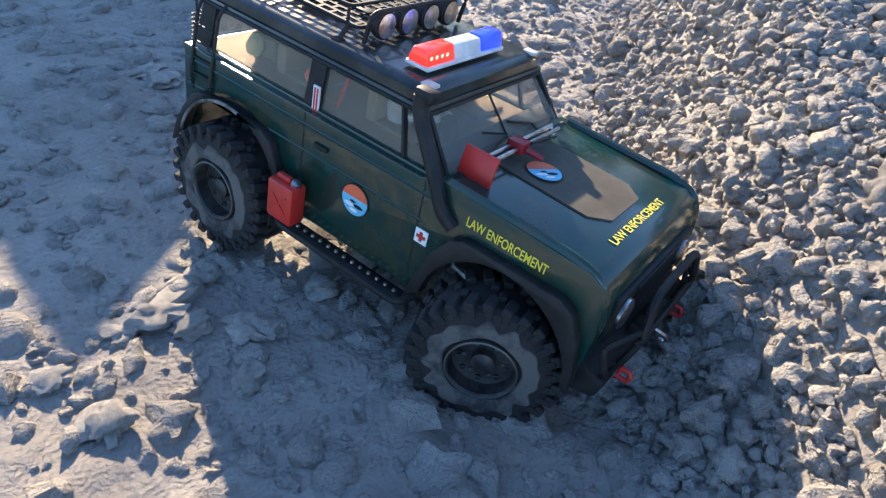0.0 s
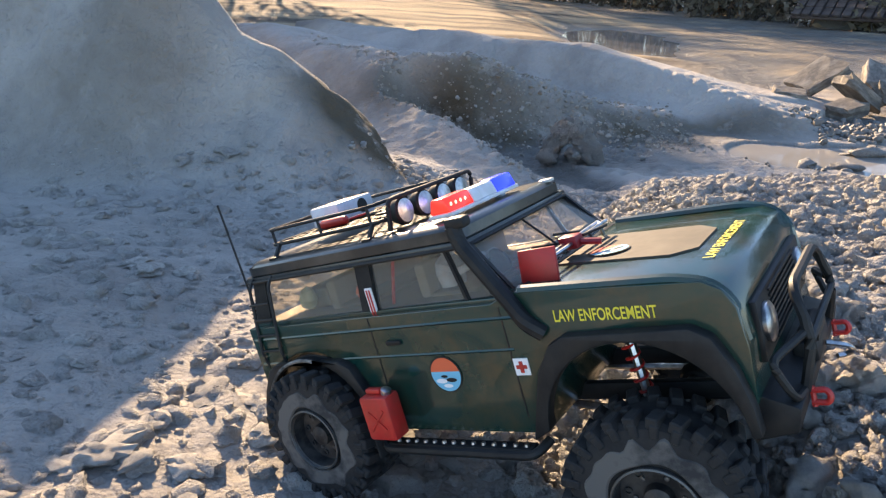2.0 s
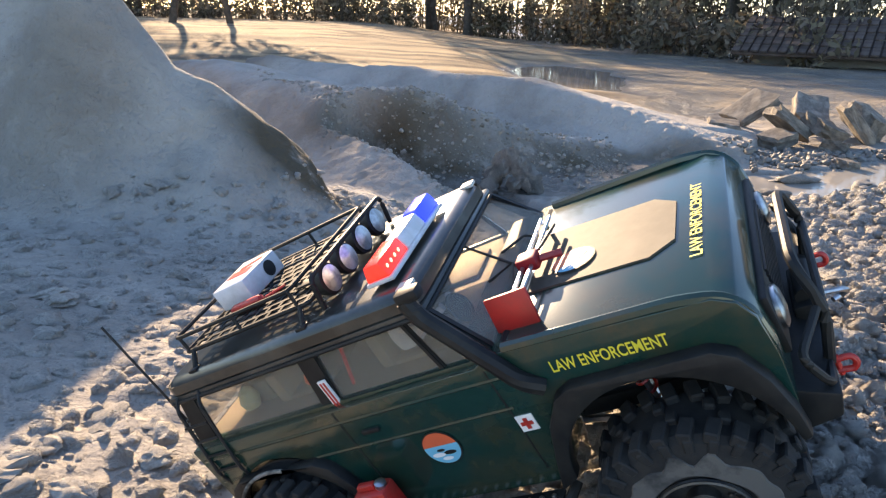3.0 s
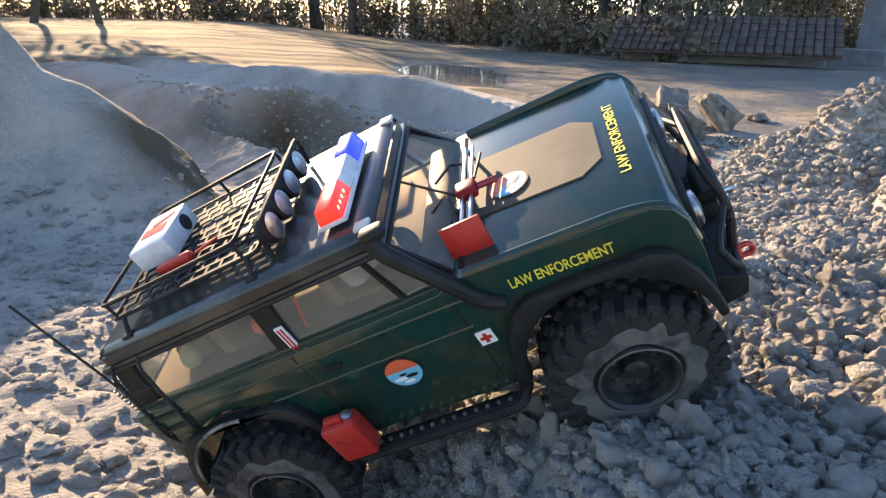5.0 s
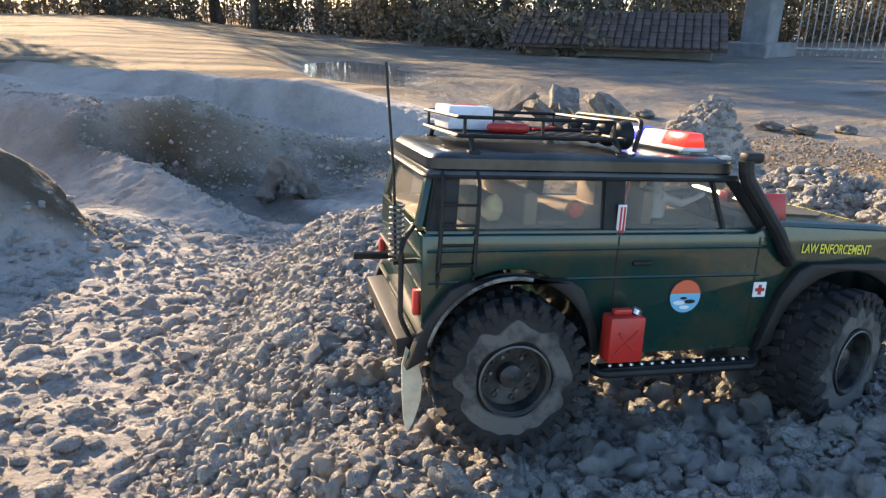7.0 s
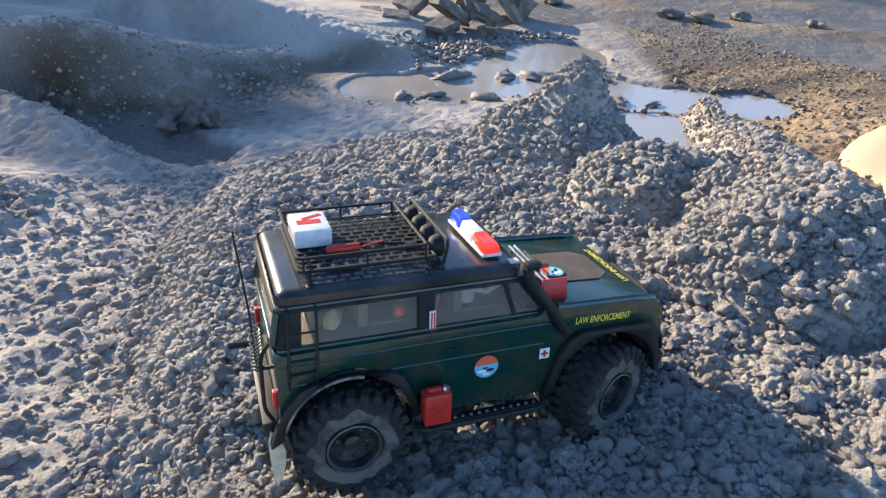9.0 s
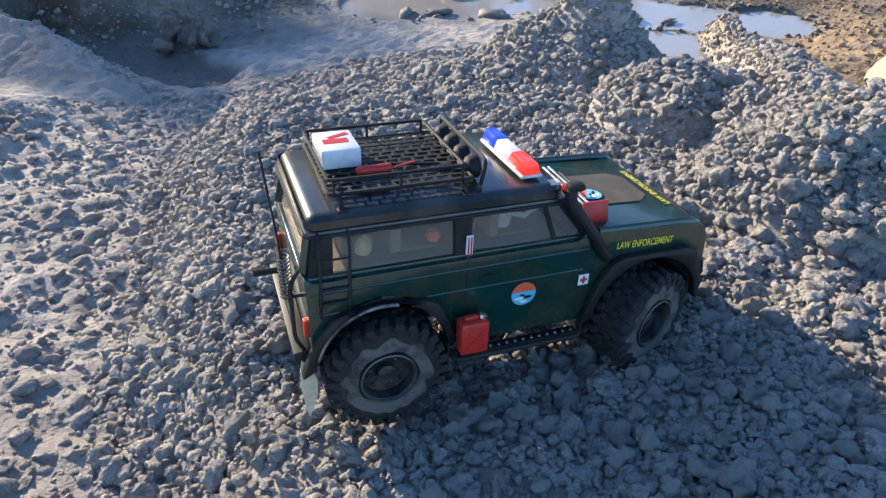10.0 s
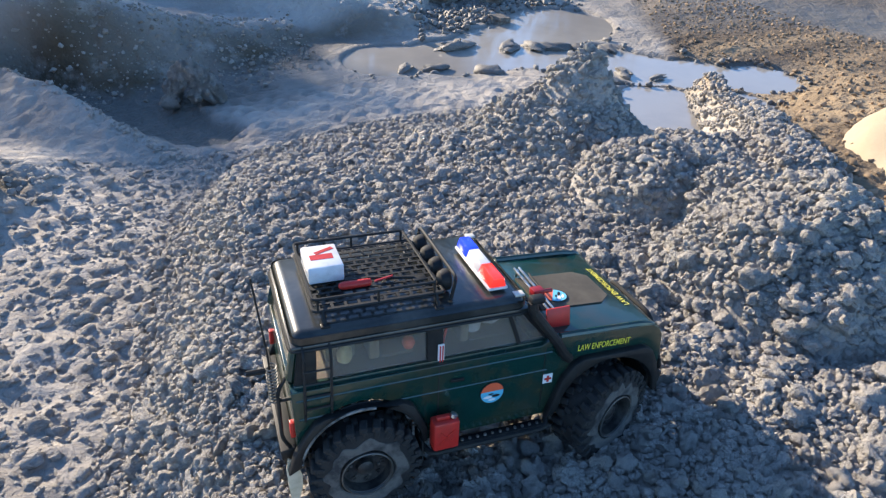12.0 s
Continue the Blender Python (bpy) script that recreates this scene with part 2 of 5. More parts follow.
    lie = step(d, -0.01, 0.25)
    lie = np.maximum(lie, step(0.14 - spit_gap(x, y), -0.02, 0.09))
    z = z + (np.maximum(top, z + 0.02) - z) * lie
    z += lie * (0.007 * wave(x, y, 36.0, 16) + 0.004 * wave(x, y, 85.0, 17)) * close
    for cx, cy, r, hgt, sharp in ((1.36, 0.29, 0.27, 0.155, 0.55), (1.36, 0.69, 0.19, 0.125, 0.60), (1.44, 1.11, 0.25, 0.175, 0.95), (1.455, 1.10, 0.11, 0.085, 0.65), (1.22, 1.22, 0.25, 0.04, 1.2)):
        z = z + hgt * np.clip(1 - np.hypot((x - cx), (y - cy)) / r * (1 + 0.10 * wave(x, y, 13.0, 19)), 0, 1) ** sharp * (1 + 0.09 * wave(x, y, 24.0, 11))
    return z


def grid_mesh(name, xs, ys, mat):
    gx, gy = np.meshgrid(xs, ys)
    gz = land(gx, gy)
    n, m = len(xs), len(ys)
    me = bpy.data.meshes.new(name)
    i = np.arange(n * m).reshape(m, n)
    faces = np.stack([i[:-1, :-1], i[:-1, 1:], i[1:, 1:], i[1:, :-1]], -1).reshape(-1, 4)
    me.from_pydata(np.stack([gx, gy, gz], -1).reshape(-1, 3).tolist(), [], faces.tolist())
    me.polygons.foreach_set("use_smooth", np.ones(len(faces), bool))
    me.materials.append(mat)
    # brown soil patches; in the hollow they also paint in the shade of its slopes
    soil_and_shade = np.zeros_like(gx)
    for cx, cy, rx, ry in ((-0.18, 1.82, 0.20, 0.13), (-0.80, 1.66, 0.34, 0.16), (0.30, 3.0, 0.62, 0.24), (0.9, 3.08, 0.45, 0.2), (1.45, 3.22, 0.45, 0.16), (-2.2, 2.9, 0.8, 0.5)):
        soil_and_shade = np.maximum(soil_and_shade, np.exp(-(((gx - cx) / rx) ** 2 + ((gy - cy) / ry) ** 2) ** 1.5))
    soil_and_shade = np.clip(np.where(gx < -0.45, 0.3, 1.0) * soil_and_shade * (1.0 + 0.6 * wave(gx, gy, 9.0, 31)), 0, 1)
    ochre = np.maximum(step(gx - 1.66 - 0.55 * gy + 0.05 * wave(gx, gy, 5.0, 21), -0.06, 0.10), step(gy + 0.35 * gx + 0.4 * wave(gx, gy, 2.0, 22), 5.0, 6.4))
    wet = np.clip(1 - (gz + 0.275) / 0.03, 0, 1) * (gy > 1.4)
    for key, val in (("ochre", ochre), ("wet", wet), ("soil_and_shade", soil_and_shade)):
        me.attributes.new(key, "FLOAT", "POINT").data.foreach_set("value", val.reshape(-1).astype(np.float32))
    return me


def spread(lo, hi, fine, far, grow):
    """Grid lines: fine between lo and hi, then ever wider out to far."""
    v = list(np.arange(lo, hi, fine))
    s, a = fine, v[-1]
    while a < far:
        s *= grow
        a += s
        v.append(a)
    s, a, head = fine, v[0], []
    while a > -far:
        s *= grow
        a -= s
        head.append(a)
    return np.array(head[::-1] + v)


ground = tagged(new("ground", grid_mesh("ground", spread(-1.3, 2.9, 0.0125, 900, 1.09), spread(-0.3, 3.7, 0.0125, 900, 1.09), mat_ground)),
                "pale grey dried clay ground with banks and gullies", "ground", kind="structure")


# ---- clods ----
def lump(seed, level):
    """Points and faces of one crumbly lump about 1 across: knobs of several sizes stuck together."""
    bm = bmesh.new()
    bmesh.ops.create_icosphere(bm, subdivisions=level, radius=0.5)
    r = random.Random(seed)
    off = Vector((r.uniform(0, 90), r.uniform(0, 90), r.uniform(0, 90)))

    def way():
        return Vector((r.gauss(0, 1), r.gauss(0, 1), r.gauss(0, 1))).normalized()

    knobs = [(way() * r.uniform(0.16, 0.34), r.uniform(0.13, 0.25)) for _ in range(6)]
    knobs += [(way() * r.uniform(0.30, 0.40), r.uniform(0.07, 0.14)) for _ in range(26 if level > 2 else 10)]
    cuts = [(way(), r.uniform(0.30, 0.42)) for _ in range(4)]
    for v in bm.verts:
        u = v.co.normalized()
        reach = 0.22
        for c, q in knobs:                 # where the ray along u leaves this knob
            b = u.dot(c)
            d = b * b - c.dot(c) + q * q
            if d > 0:
                reach = max(reach, b + math.sqrt(d))
        p = u * reach
        for n, d in cuts:
            h = p.dot(n)
            if h > d:
                p -= n * (h - d) * 0.8
        k = 1 + 0.15 * noise.noise(u * 2.5 + off) + 0.11 * noise.noise(u * 7.0 + off)
        if level > 2:
            k += 0.10 * noise.noise(u * 16 + off)
        v.co = p * k * 1.1
    pts = np.array([v.co[:] for v in bm.verts])
    fcs = np.array([[v.index for v in f.verts] for f in bm.faces])
    bm.free()
    return pts, fcs


LUMPS = {1: [lump(20 + i, 1) for i in range(12)], 2: [lump(40 + i, 2) for i in range(20)], 3: [lump(70 + i, 3) for i in range(20)]}


def turn_of(r):
    q = np.array([r.gauss(0, 1) for _ in range(4)])
    w, x, y, z = q / np.linalg.norm(q)
    return np.array([[1 - 2 * (y * y + z * z), 2 * (x * y - z * w), 2 * (x * z + y * w)], [2 * (x * y + z * w), 1 - 2 * (x * x + z * z), 2 * (y * z - x * w)],
                     [2 * (x * z - y * w), 2 * (y * z + x * w), 1 - 2 * (x * x + y * y)]])


def lumps_mesh(name, spots, mat, seed, flat=1.0):
    """spots: rows of x, y, z, size, level. All lumps in one mesh."""
    r = random.Random(seed)
    vs, fs, n = [], [], 0
    for x, y, z, size, level in spots:
        p, f = r.choice(LUMPS[level])
        s = size * np.array([r.uniform(0.85, 1.35), r.uniform(0.85, 1.35), r.uniform(0.75, 1.1) * flat])
        vs.append((p @ turn_of(r).T) * s + (x, y, z))
        fs.append(f + n)
        n += len(p)
    v, f = np.concatenate(vs), np.concatenate(fs)
    me = bpy.data.meshes.new(name)
    me.from_pydata(v.tolist(), [], f.tolist())
    me.polygons.foreach_set("use_smooth", np.ones(len(f), bool))
    me.set_sharp_from_angle(angle=radians(58))
    me.materials.append(mat)
    return me


def scatter(n, area, size, want, seed, level, sink=0.25, gap=0.62):
    """Spots for lumps in area (x0, x1, y0, y1), kept apart; want(x, y): chance to stay there. level: fineness, or one for large and one for small."""
    r = np.random.RandomState(seed)
    px, py = r.uniform(*area[:2], n), r.uniform(*area[2:], n)
    ps = size[0] + (size[1] - size[0]) * r.random_sample(n) ** 1.8
    ok = r.random_sample(n) < want(px, py)
    cell, kept, out = size[1], {}, []
    for x, y, s in zip(px[ok].tolist(), py[ok].tolist(), ps[ok].tolist()):
        i, j = int(x // cell), int(y // cell)
        if any((x - a) ** 2 + (y - b) ** 2 < (gap * (s + c) / 2) ** 2 for u in (-1, 0, 1) for w in (-1, 0, 1) for a, b, c in kept.get((i + u, j + w), ())):
            continue
        kept.setdefault((i, j), []).append((x, y, s))
        out.append((x, y, s))
    a = np.array(out)
    z = land(a[:, 0], a[:, 1])
    lv = level if isinstance(level, tuple) else (level, level)
    return [(x, y, h + s * (0.5 - sink) * 0.6, s, lv[0] if s > 0.027 else lv[1]) for (x, y, s), h in zip(out, z)]


def on_heap(x, y):
    return (heap_part(x, y) > 0.0) * 1.0


heap = tagged(new("clay_heap"), "heap of crumbly pale grey clay clods with mounds", "heap")
near = scatter(70000, (0.05, 1.75, -0.75, 0.62), (0.014, 0.046), on_heap, 3, (3, 2), sink=0.30, gap=0.52)
far_clods = scatter(60000, (0.12, 2.75, 0.62, 2.1), (0.015, 0.044), on_heap, 4, 2, sink=0.30, gap=0.54)
small = scatter(12000, (0.05, 1.7, -0.3, 1.0), (0.006, 0.012), on_heap, 6, 1, sink=-0.4)
def in_reach(s):
    return 0.3 < s[0] < 1.0 and -0.1 < s[1] < 0.5 and s[3] > 0.024


pieces = [s for s in near if in_reach(s)][:300]
chosen = set(pieces)
tagged(new("loose_clay", lumps_mesh("loose_clay", [s for s in near if s not in chosen] + far_clods, mat_clod, 9)), kind="stuff").parent = heap
tagged(new("loose_grit", lumps_mesh("loose_grit", small, mat_clod, 10)), kind="stuff").parent = heap
piece_meshes = [lumps_mesh("clod", [(0, 0, 0, 1.0, 3)], mat_clod_part, 200 + i) for i in range(16)]
rp = random.Random(31)
for x, y, z, size, _ in pieces:
    o = new("clod", rp.choice(piece_meshes))
    o.parent = heap
    o.matrix_basis = pose(x, y, z, rp.uniform(0, 360), rp.uniform(0, 360), rp.uniform(0, 360)) @ Matrix.Diagonal((size * 0.8, size * rp.uniform(0.7, 0.95), size * rp.uniform(0.7, 0.95), 1))


def crumb_chance(x, y):
    d = heap_part(x, y)
    return np.where(d > 0.02, 0.0, (0.85 * np.exp(np.minimum(d, 0.02) / 0.30) + 0.035) * (land(x, y) < 0.03))


tagged(new("ground_crumbs", lumps_mesh("ground_crumbs", [(x, y, z - 0.12 * q, q, l) for x, y, z, q, l in scatter(30000, (-0.9, 0.7, 0.1, 2.0), (0.009, 0.058), crumb_chance, 12, 2, sink=0.38, gap=0.66)], mat_clod, 13, 0.80)),
       "loose dried clay crumbs lying on the ground", "clay crumbs", kind="stuff")

# ---- water ----
mat_water = material("muddy_water", (0.27, 0.255, 0.23), 0.04, spots=(0.33, 0.31, 0.27), scale=1.5, bump=0.05, bump_scale=14, spec=0.6)


def sheet(name, cx, cy, rx, ry, z, mat, label):
    bm = bmesh.new()
    bmesh.ops.create_circle(bm, cap_ends=True, segments=48, radius=1)
    for v in bm.verts:
        v.co = Vector((cx + v.co.x * rx, cy + v.co.y * ry, z))
    me = bpy.data.meshes.new(name)
    bm.to_mesh(me)
    bm.free()
    me.materials.append(mat)
    return tagged(new(name, me), label, "water", kind="structure")


sheet("water_puddle", 2.35, 2.35, 1.3, 1.25, -0.268, mat_water, "shallow muddy puddle between clay banks")
sheet("water_pond", 2.2, 9.3, 1.9, 3.2, -0.288, mat_water, "still rain pool on the open ground")


def rim_chance(x, y):
    """Near the crest beside the gully, and along the bank's crest."""
    a = np.abs(x - np.interp(y, [1.9, 2.2, 2.5, 3.2, 4.3], [0.53, 0.34, 0.18, -0.18, -0.9]))
    return np.exp(-(a / 0.045) ** 2)


tagged(new("crest_crumbs", lumps_mesh("crest_crumbs", scatter(6000, (-0.9, 0.6, 1.9, 4.0), (0.008, 0.03), rim_chance, 51, 2, sink=0.35, gap=0.8), mat_clod, 52)),
       "dry clay crumbs along the gully's crest", "clay crumbs", kind="stuff")
tagged(new("hollow_crumbs", lumps_mesh("hollow_crumbs", scatter(7000, (-0.2, 1.3, 2.75, 3.6), (0.008, 0.034), lambda x, y: 0.8 * np.exp(-((y - 3.15) / 0.22) ** 2), 53, (2, 1), sink=0.4, gap=0.9), mat_soil, 54)),
       "brown soil crumbs on the worn slope of the hollow", "soil crumbs", kind="stuff")
# ---- stones, slabs, soil ----
mat_stone = material("weathered_stone", (0.36, 0.33, 0.28), 0.9, spots=(0.25, 0.23, 0.20), scale=9, second=(0.44, 0.41, 0.35), second_scale=3, bump=0.7, bump_scale=60, vary=0.15, bump_dist=0.004)
mat_slab = material("broken_concrete", (0.165, 0.14, 0.11), 0.9, spots=(0.10, 0.088, 0.072), scale=8, second=(0.27, 0.235, 0.185), second_scale=2.5, bump=0.6, bump_scale=40, vary=0.2)
mat_wet = material("wet_dark_clod", (0.13, 0.12, 0.105), 0.6, spots=(0.20, 0.19, 0.165), scale=20, bump=0.6, bump_scale=150, island=0.2, bump_dist=0.003)
mat_gravel = material("ochre_gravel", (0.30, 0.22, 0.13), 0.9, spots=(0.22, 0.16, 0.10), scale=15, bump=0.5, bump_scale=120, island=0.25, bump_dist=0.003)
mat_sand = material("pale_sandy_boulder", (0.43, 0.355, 0.24), 0.9, spots=(0.42, 0.34, 0.22), scale=5, bump=0.35, bump_scale=25, bump_dist=0.006)


def stone_mesh(seed, mat, level=3):
    return lumps_mesh("stone", [(0, 0, 0, 1.0, level)], mat, seed)


def put_stone(name, label, category, x, y, sx, sy, sz, mat, seed, up=0.3, group="", turn=0.0):
    o = tagged(new(name, stone_mesh(seed, mat)), label, category, group)
    z = float(land(np.array([x]), np.array([y]))[0])
    o.matrix_basis = pose(x, y, z + up * sz, 0, 0, turn) @ Matrix.Diagonal((sx, sy, sz, 1))
    return o


for k, (x, y, s) in enumerate(((-0.287, 0.402, 0.034), (-0.255, 0.425, 0.050), (-0.222, 0.415, 0.035), (-0.235, 0.487, 0.034), (-0.177, 0.415, 0.036), (-0.357, 0.593, 0.026), (-0.118, 0.478, 0.034),
                               (-0.20, 0.56, 0.045), (-0.14, 0.545, 0.030), (-0.419, 0.933, 0.050), (-0.36, 0.95, 0.040), (-0.445, 0.96, 0.045), (-0.16, 0.36, 0.030), (-0.25, 0.30, 0.04), (-0.07, 0.66, 0.03),
                               (-0.02, 0.56, 0.030), (-0.31, 0.34, 0.03), (0.0, 0.72, 0.03), (-0.12, 0.75, 0.035), (0.03, 0.47, 0.035), (-0.05, 0.45, 0.03))):
    put_stone("flat_stone", "flat pale clay flake lying on the ground", "stone", x, y, s * 1.25, s, s * 0.42, mat_stone, 500 + k % 7, 0.30, "flakes on the ground", 37 * k)
rm = random.Random(8)
knolls = []
for _ in range(90):
    a, q = rm.uniform(0, 6.28), rm.random() ** 0.7
    knolls.append((0.63 + 0.12 * q * math.cos(a), 2.68 + 0.08 * q * math.sin(a), -0.27 + 0.15 * (1 - q ** 1.6) + rm.uniform(-0.01, 0.02), rm.uniform(0.03, 0.08), 3))
boulder = tagged(new("mud_boulder"), "rough boulder of clay clods beside the gully", "boulder")
for x, y, z, q, _ in knolls:
    o = new("clod", rm.choice(piece_meshes))
    o.parent = boulder
    o.matrix_basis = pose(x, y, z, rm.uniform(0, 360), rm.uniform(0, 360), rm.uniform(0, 360)) @ Matrix.Diagonal((q, q, q, 1))
for k, (x, y, s) in enumerate(((1.99, 2.86, 0.17), (2.25, 2.74, 0.13), (2.38, 2.69, 0.12), (2.47, 2.64, 0.13), (2.60, 2.58, 0.10), (2.70, 2.50, 0.12), (1.97, 2.46, 0.12), (1.75, 2.60, 0.12), (1.62, 2.66, 0.09), (2.55, 2.16, 0.10), (2.42, 2.10, 0.12), (2.66, 2.05, 0.08))):
    o = tagged(new("wet_clod", stone_mesh(640 + k, mat_wet)), "dark wet clod standing in the puddle", "clod", "clods in the puddle")
    o.matrix_basis = pose(x, y, -0.262, 0, 0, 50 * k) @ Matrix.Diagonal((s * 1.2, s * 0.8, s * 0.55, 1))
tagged(new("wet_gravel", lumps_mesh("wet_gravel", scatter(2600, (1.85, 3.1, 2.95, 3.6), (0.02, 0.06), lambda x, y: np.exp(-((x - 2.45) / 0.4) ** 2 - ((y - 3.3) / 0.2) ** 2), 25, 2, sink=0.2), mat_wet, 26)), "dark wet gravel at the water's edge", "gravel", kind="stuff")
tagged(new("shore_clods", lumps_mesh("shore_clods", scatter(1500, (1.3, 3.3, 1.5, 2.9), (0.012, 0.05), lambda x, y: np.exp(-((pool_gap(x, y) - 0.03) / 0.05) ** 2) * (y < 2.75), 27, 2, sink=0.2), mat_wet, 28)), "wet clods along the puddle's rim", "gravel", kind="stuff")
tagged(new("ochre_gravel", lumps_mesh("ochre_gravel", scatter(9000, (1.75, 4.2, 0.2, 3.4), (0.008, 0.032), lambda x, y: 0.9 * (x > 1.74 + 0.55 * y) * (pool_gap(x, y) > 0), 29, 1, sink=0.3, gap=0.9), mat_gravel, 30)), "loose ochre gravel on the bare bank", "gravel", kind="stuff")
bm = bmesh.new()
bmesh.ops.create_icosphere(bm, subdivisions=5, radius=1.0)
for v in bm.verts:
    u = v.co.normalized()
    k = 1 + 0.16 * noise.noise(u * 1.3 + Vector((4, 1, 7))) + 0.05 * noise.noise(u * 3.5) + 0.012 * noise.noise(u * 14) + 0.006 * noise.noise(u * 40)
    v.co = Vector((u.x * 0.52, u.y * 0.42, u.z * 0.25)) * k
me = bpy.data.meshes.new("sand_boulder")
bm.to_mesh(me)
bm.free()
me.polygons.foreach_set("use_smooth", np.ones(len(me.polygons), bool))
me.materials.append(mat_sand)
o = tagged(new("sand_boulder", me), "large smooth pale sand-coloured boulder", "boulder")
o.matrix_basis = pose(2.70, 0.62, -0.20, 0, 0, 35)


def slab_mesh(seed):
    r = random.Random(seed)
    bm = bmesh.new()
    bmesh.ops.create_cube(bm, size=1)
    bmesh.ops.subdivide_edges(bm, edges=bm.edges[:], cuts=2, use_grid_fill=True)
    for v in bm.verts:
        v.co += Vector((r.uniform(-0.06, 0.06), r.uniform(-0.06, 0.06), r.uniform(-0.05, 0.05)))
    bmesh.ops.bevel(bm, geom=[e for e in bm.edges if e.calc_face_angle(0) > 0.6], offset=0.03, segments=1, affect="EDGES")
    me = bpy.data.meshes.new("slab")
    bm.to_mesh(me)
    bm.free()
    me.materials.append(mat_slab)
    return me


slab_meshes = [slab_mesh(i) for i in range(5)]
for k, (x, y, z, sx, sy, sz, a, b, c) in enumerate(((2.12, 4.35, -0.17, 0.26, 0.22, 0.10, 8, 6, -20), (2.38, 4.55, -0.08, 0.42, 0.30, 0.09, 10, -32, 10), (2.50, 4.30, -0.14, 0.40, 0.24, 0.10, -14, 35, -10),
                                                     (2.36, 4.15, -0.21, 0.30, 0.20, 0.11, 4, -8, 30), (2.70, 4.25, -0.16, 0.34, 0.26, 0.12, 20, 20, 15), (2.92, 4.30, -0.13, 0.40, 0.22, 0.10, 10, 48, -5),
                                                     (2.62, 4.00, -0.23, 0.26, 0.18, 0.10, 5, 10, 50), (3.10, 4.45, -0.15, 0.36, 0.30, 0.2, 30, 15, 25), (2.45, 3.62, -0.25, 0.15, 0.11, 0.07, 5, 8, 20),
                                                     (2.9, 4.75, -0.12, 0.5, 0.3, 0.14, 12, -18, 60), (2.05, 4.6, -0.2, 0.3, 0.2, 0.1, 0, -8, 70))):
    o = tagged(new("concrete_slab", slab_meshes[k % 5]), "broken tan concrete slab in a tumbled pile", "slab", "tumbled slabs")
    o.matrix_basis = pose(x, y - 0.45, z, a, b, c) @ Matrix.Diagonal((sx * 0.68, sy * 0.68, sz * 0.68, 1))
for k, (x, y, s) in enumerate(((4.2, 3.6, 0.16), (4.6, 3.3, 0.14), (4.3, 3.4, 0.2), (4.9, 2.9, 0.12), (3.7, 4.4, 0.15))):
    put_stone("field_stone", "dark stone on the trodden ground", "stone", x, y, s * 1.3, s, s * 0.6, mat_slab, 540 + k, 0.25, "stones on the field", 61 * k)

# ---- far scrub and trees ----
mat_bark = material("grey_brown_bark", (0.11, 0.085, 0.065), 0.95, spots=(0.06, 0.05, 0.04), scale=8, bump=0.7, bump_scale=20, bump_dist=0.02)
mat_leaf = material("olive_leaves", (0.11, 0.115, 0.06), 0.7, spots=(0.14, 0.115, 0.065), scale=2.5, island=0.4, spec=0.05)
mat_dry = material("dry_brush", (0.21, 0.17, 0.125), 0.9, spots=(0.15, 0.13, 0.085), scale=1.5, island=0.45, spec=0.02)
for m in (mat_leaf, mat_dry):              # light shines through leaves
    nt = m.node_tree
    b, out = nt.nodes["Principled BSDF"], nt.nodes["Material Output"]
    tr = nt.nodes.new("ShaderNodeBsdfTranslucent")
    nt.links.new(b.inputs["Base Color"].links[0].from_socket, tr.inputs["Color"])
    mx = nt.nodes.new("ShaderNodeMixShader")
    mx.inputs["Fac"].default_value = 0.22
    nt.links.new(b.outputs[0], mx.inputs[1])
    nt.links.new(tr.outputs[0], mx.inputs[2])
    nt.links.new(mx.outputs[0], out.inputs["Surface"])


def leaves(spots, size, seed, mat, name):
    """Small bent leaves at the given points, one mesh."""
    r = np.random.RandomState(seed)
    p = np.asarray(spots)
    n = len(p)
    d = r.normal(size=(n, 3))
    d /= np.linalg.norm(d, axis=1)[:, None]
    e = np.cross(d, r.normal(size=(n, 3)))
    e /= np.linalg.norm(e, axis=1)[:, None]
    s = size * r.uniform(0.5, 1.4, (n, 1))
    quad = np.stack([p - d * s, p + e * s * 0.45, p + d * s, p - e * s * 0.45], 1)
    me = bpy.data.meshes.new(name)
    me.from_pydata(quad.reshape(-1, 3).tolist(), [], np.arange(4 * n).reshape(n, 4).tolist())
    me.materials.append(mat)
    return me


def limbs_mesh(segs, name, mat, sides=6):
    """Tapered bars: (from, to, r0, r1)."""
    vs, fs = [], []
    for a, b, r0, r1 in segs:
        a, b = Vector(a), Vector(b)
        d = (b - a).normalized()
        u = d.orthogonal().normalized()
        w = d.cross(u)
        i = len(vs)
        for c, r in ((a, r0), (b, r1)):
            for k in range(sides):
                t = 2 * math.pi * k / sides
                vs.append((c + (u * math.cos(t) + w * math.sin(t)) * r)[:])
        for k in range(sides):
            fs.append((i + k, i + (k + 1) % sides, i + sides + (k + 1) % sides, i + sides + k))
    me = bpy.data.meshes.new(name)
    me.from_pydata(vs, [], fs)
    me.polygons.foreach_set("use_smooth", np.ones(len(fs), bool))
    me.materials.append(mat)
    return me


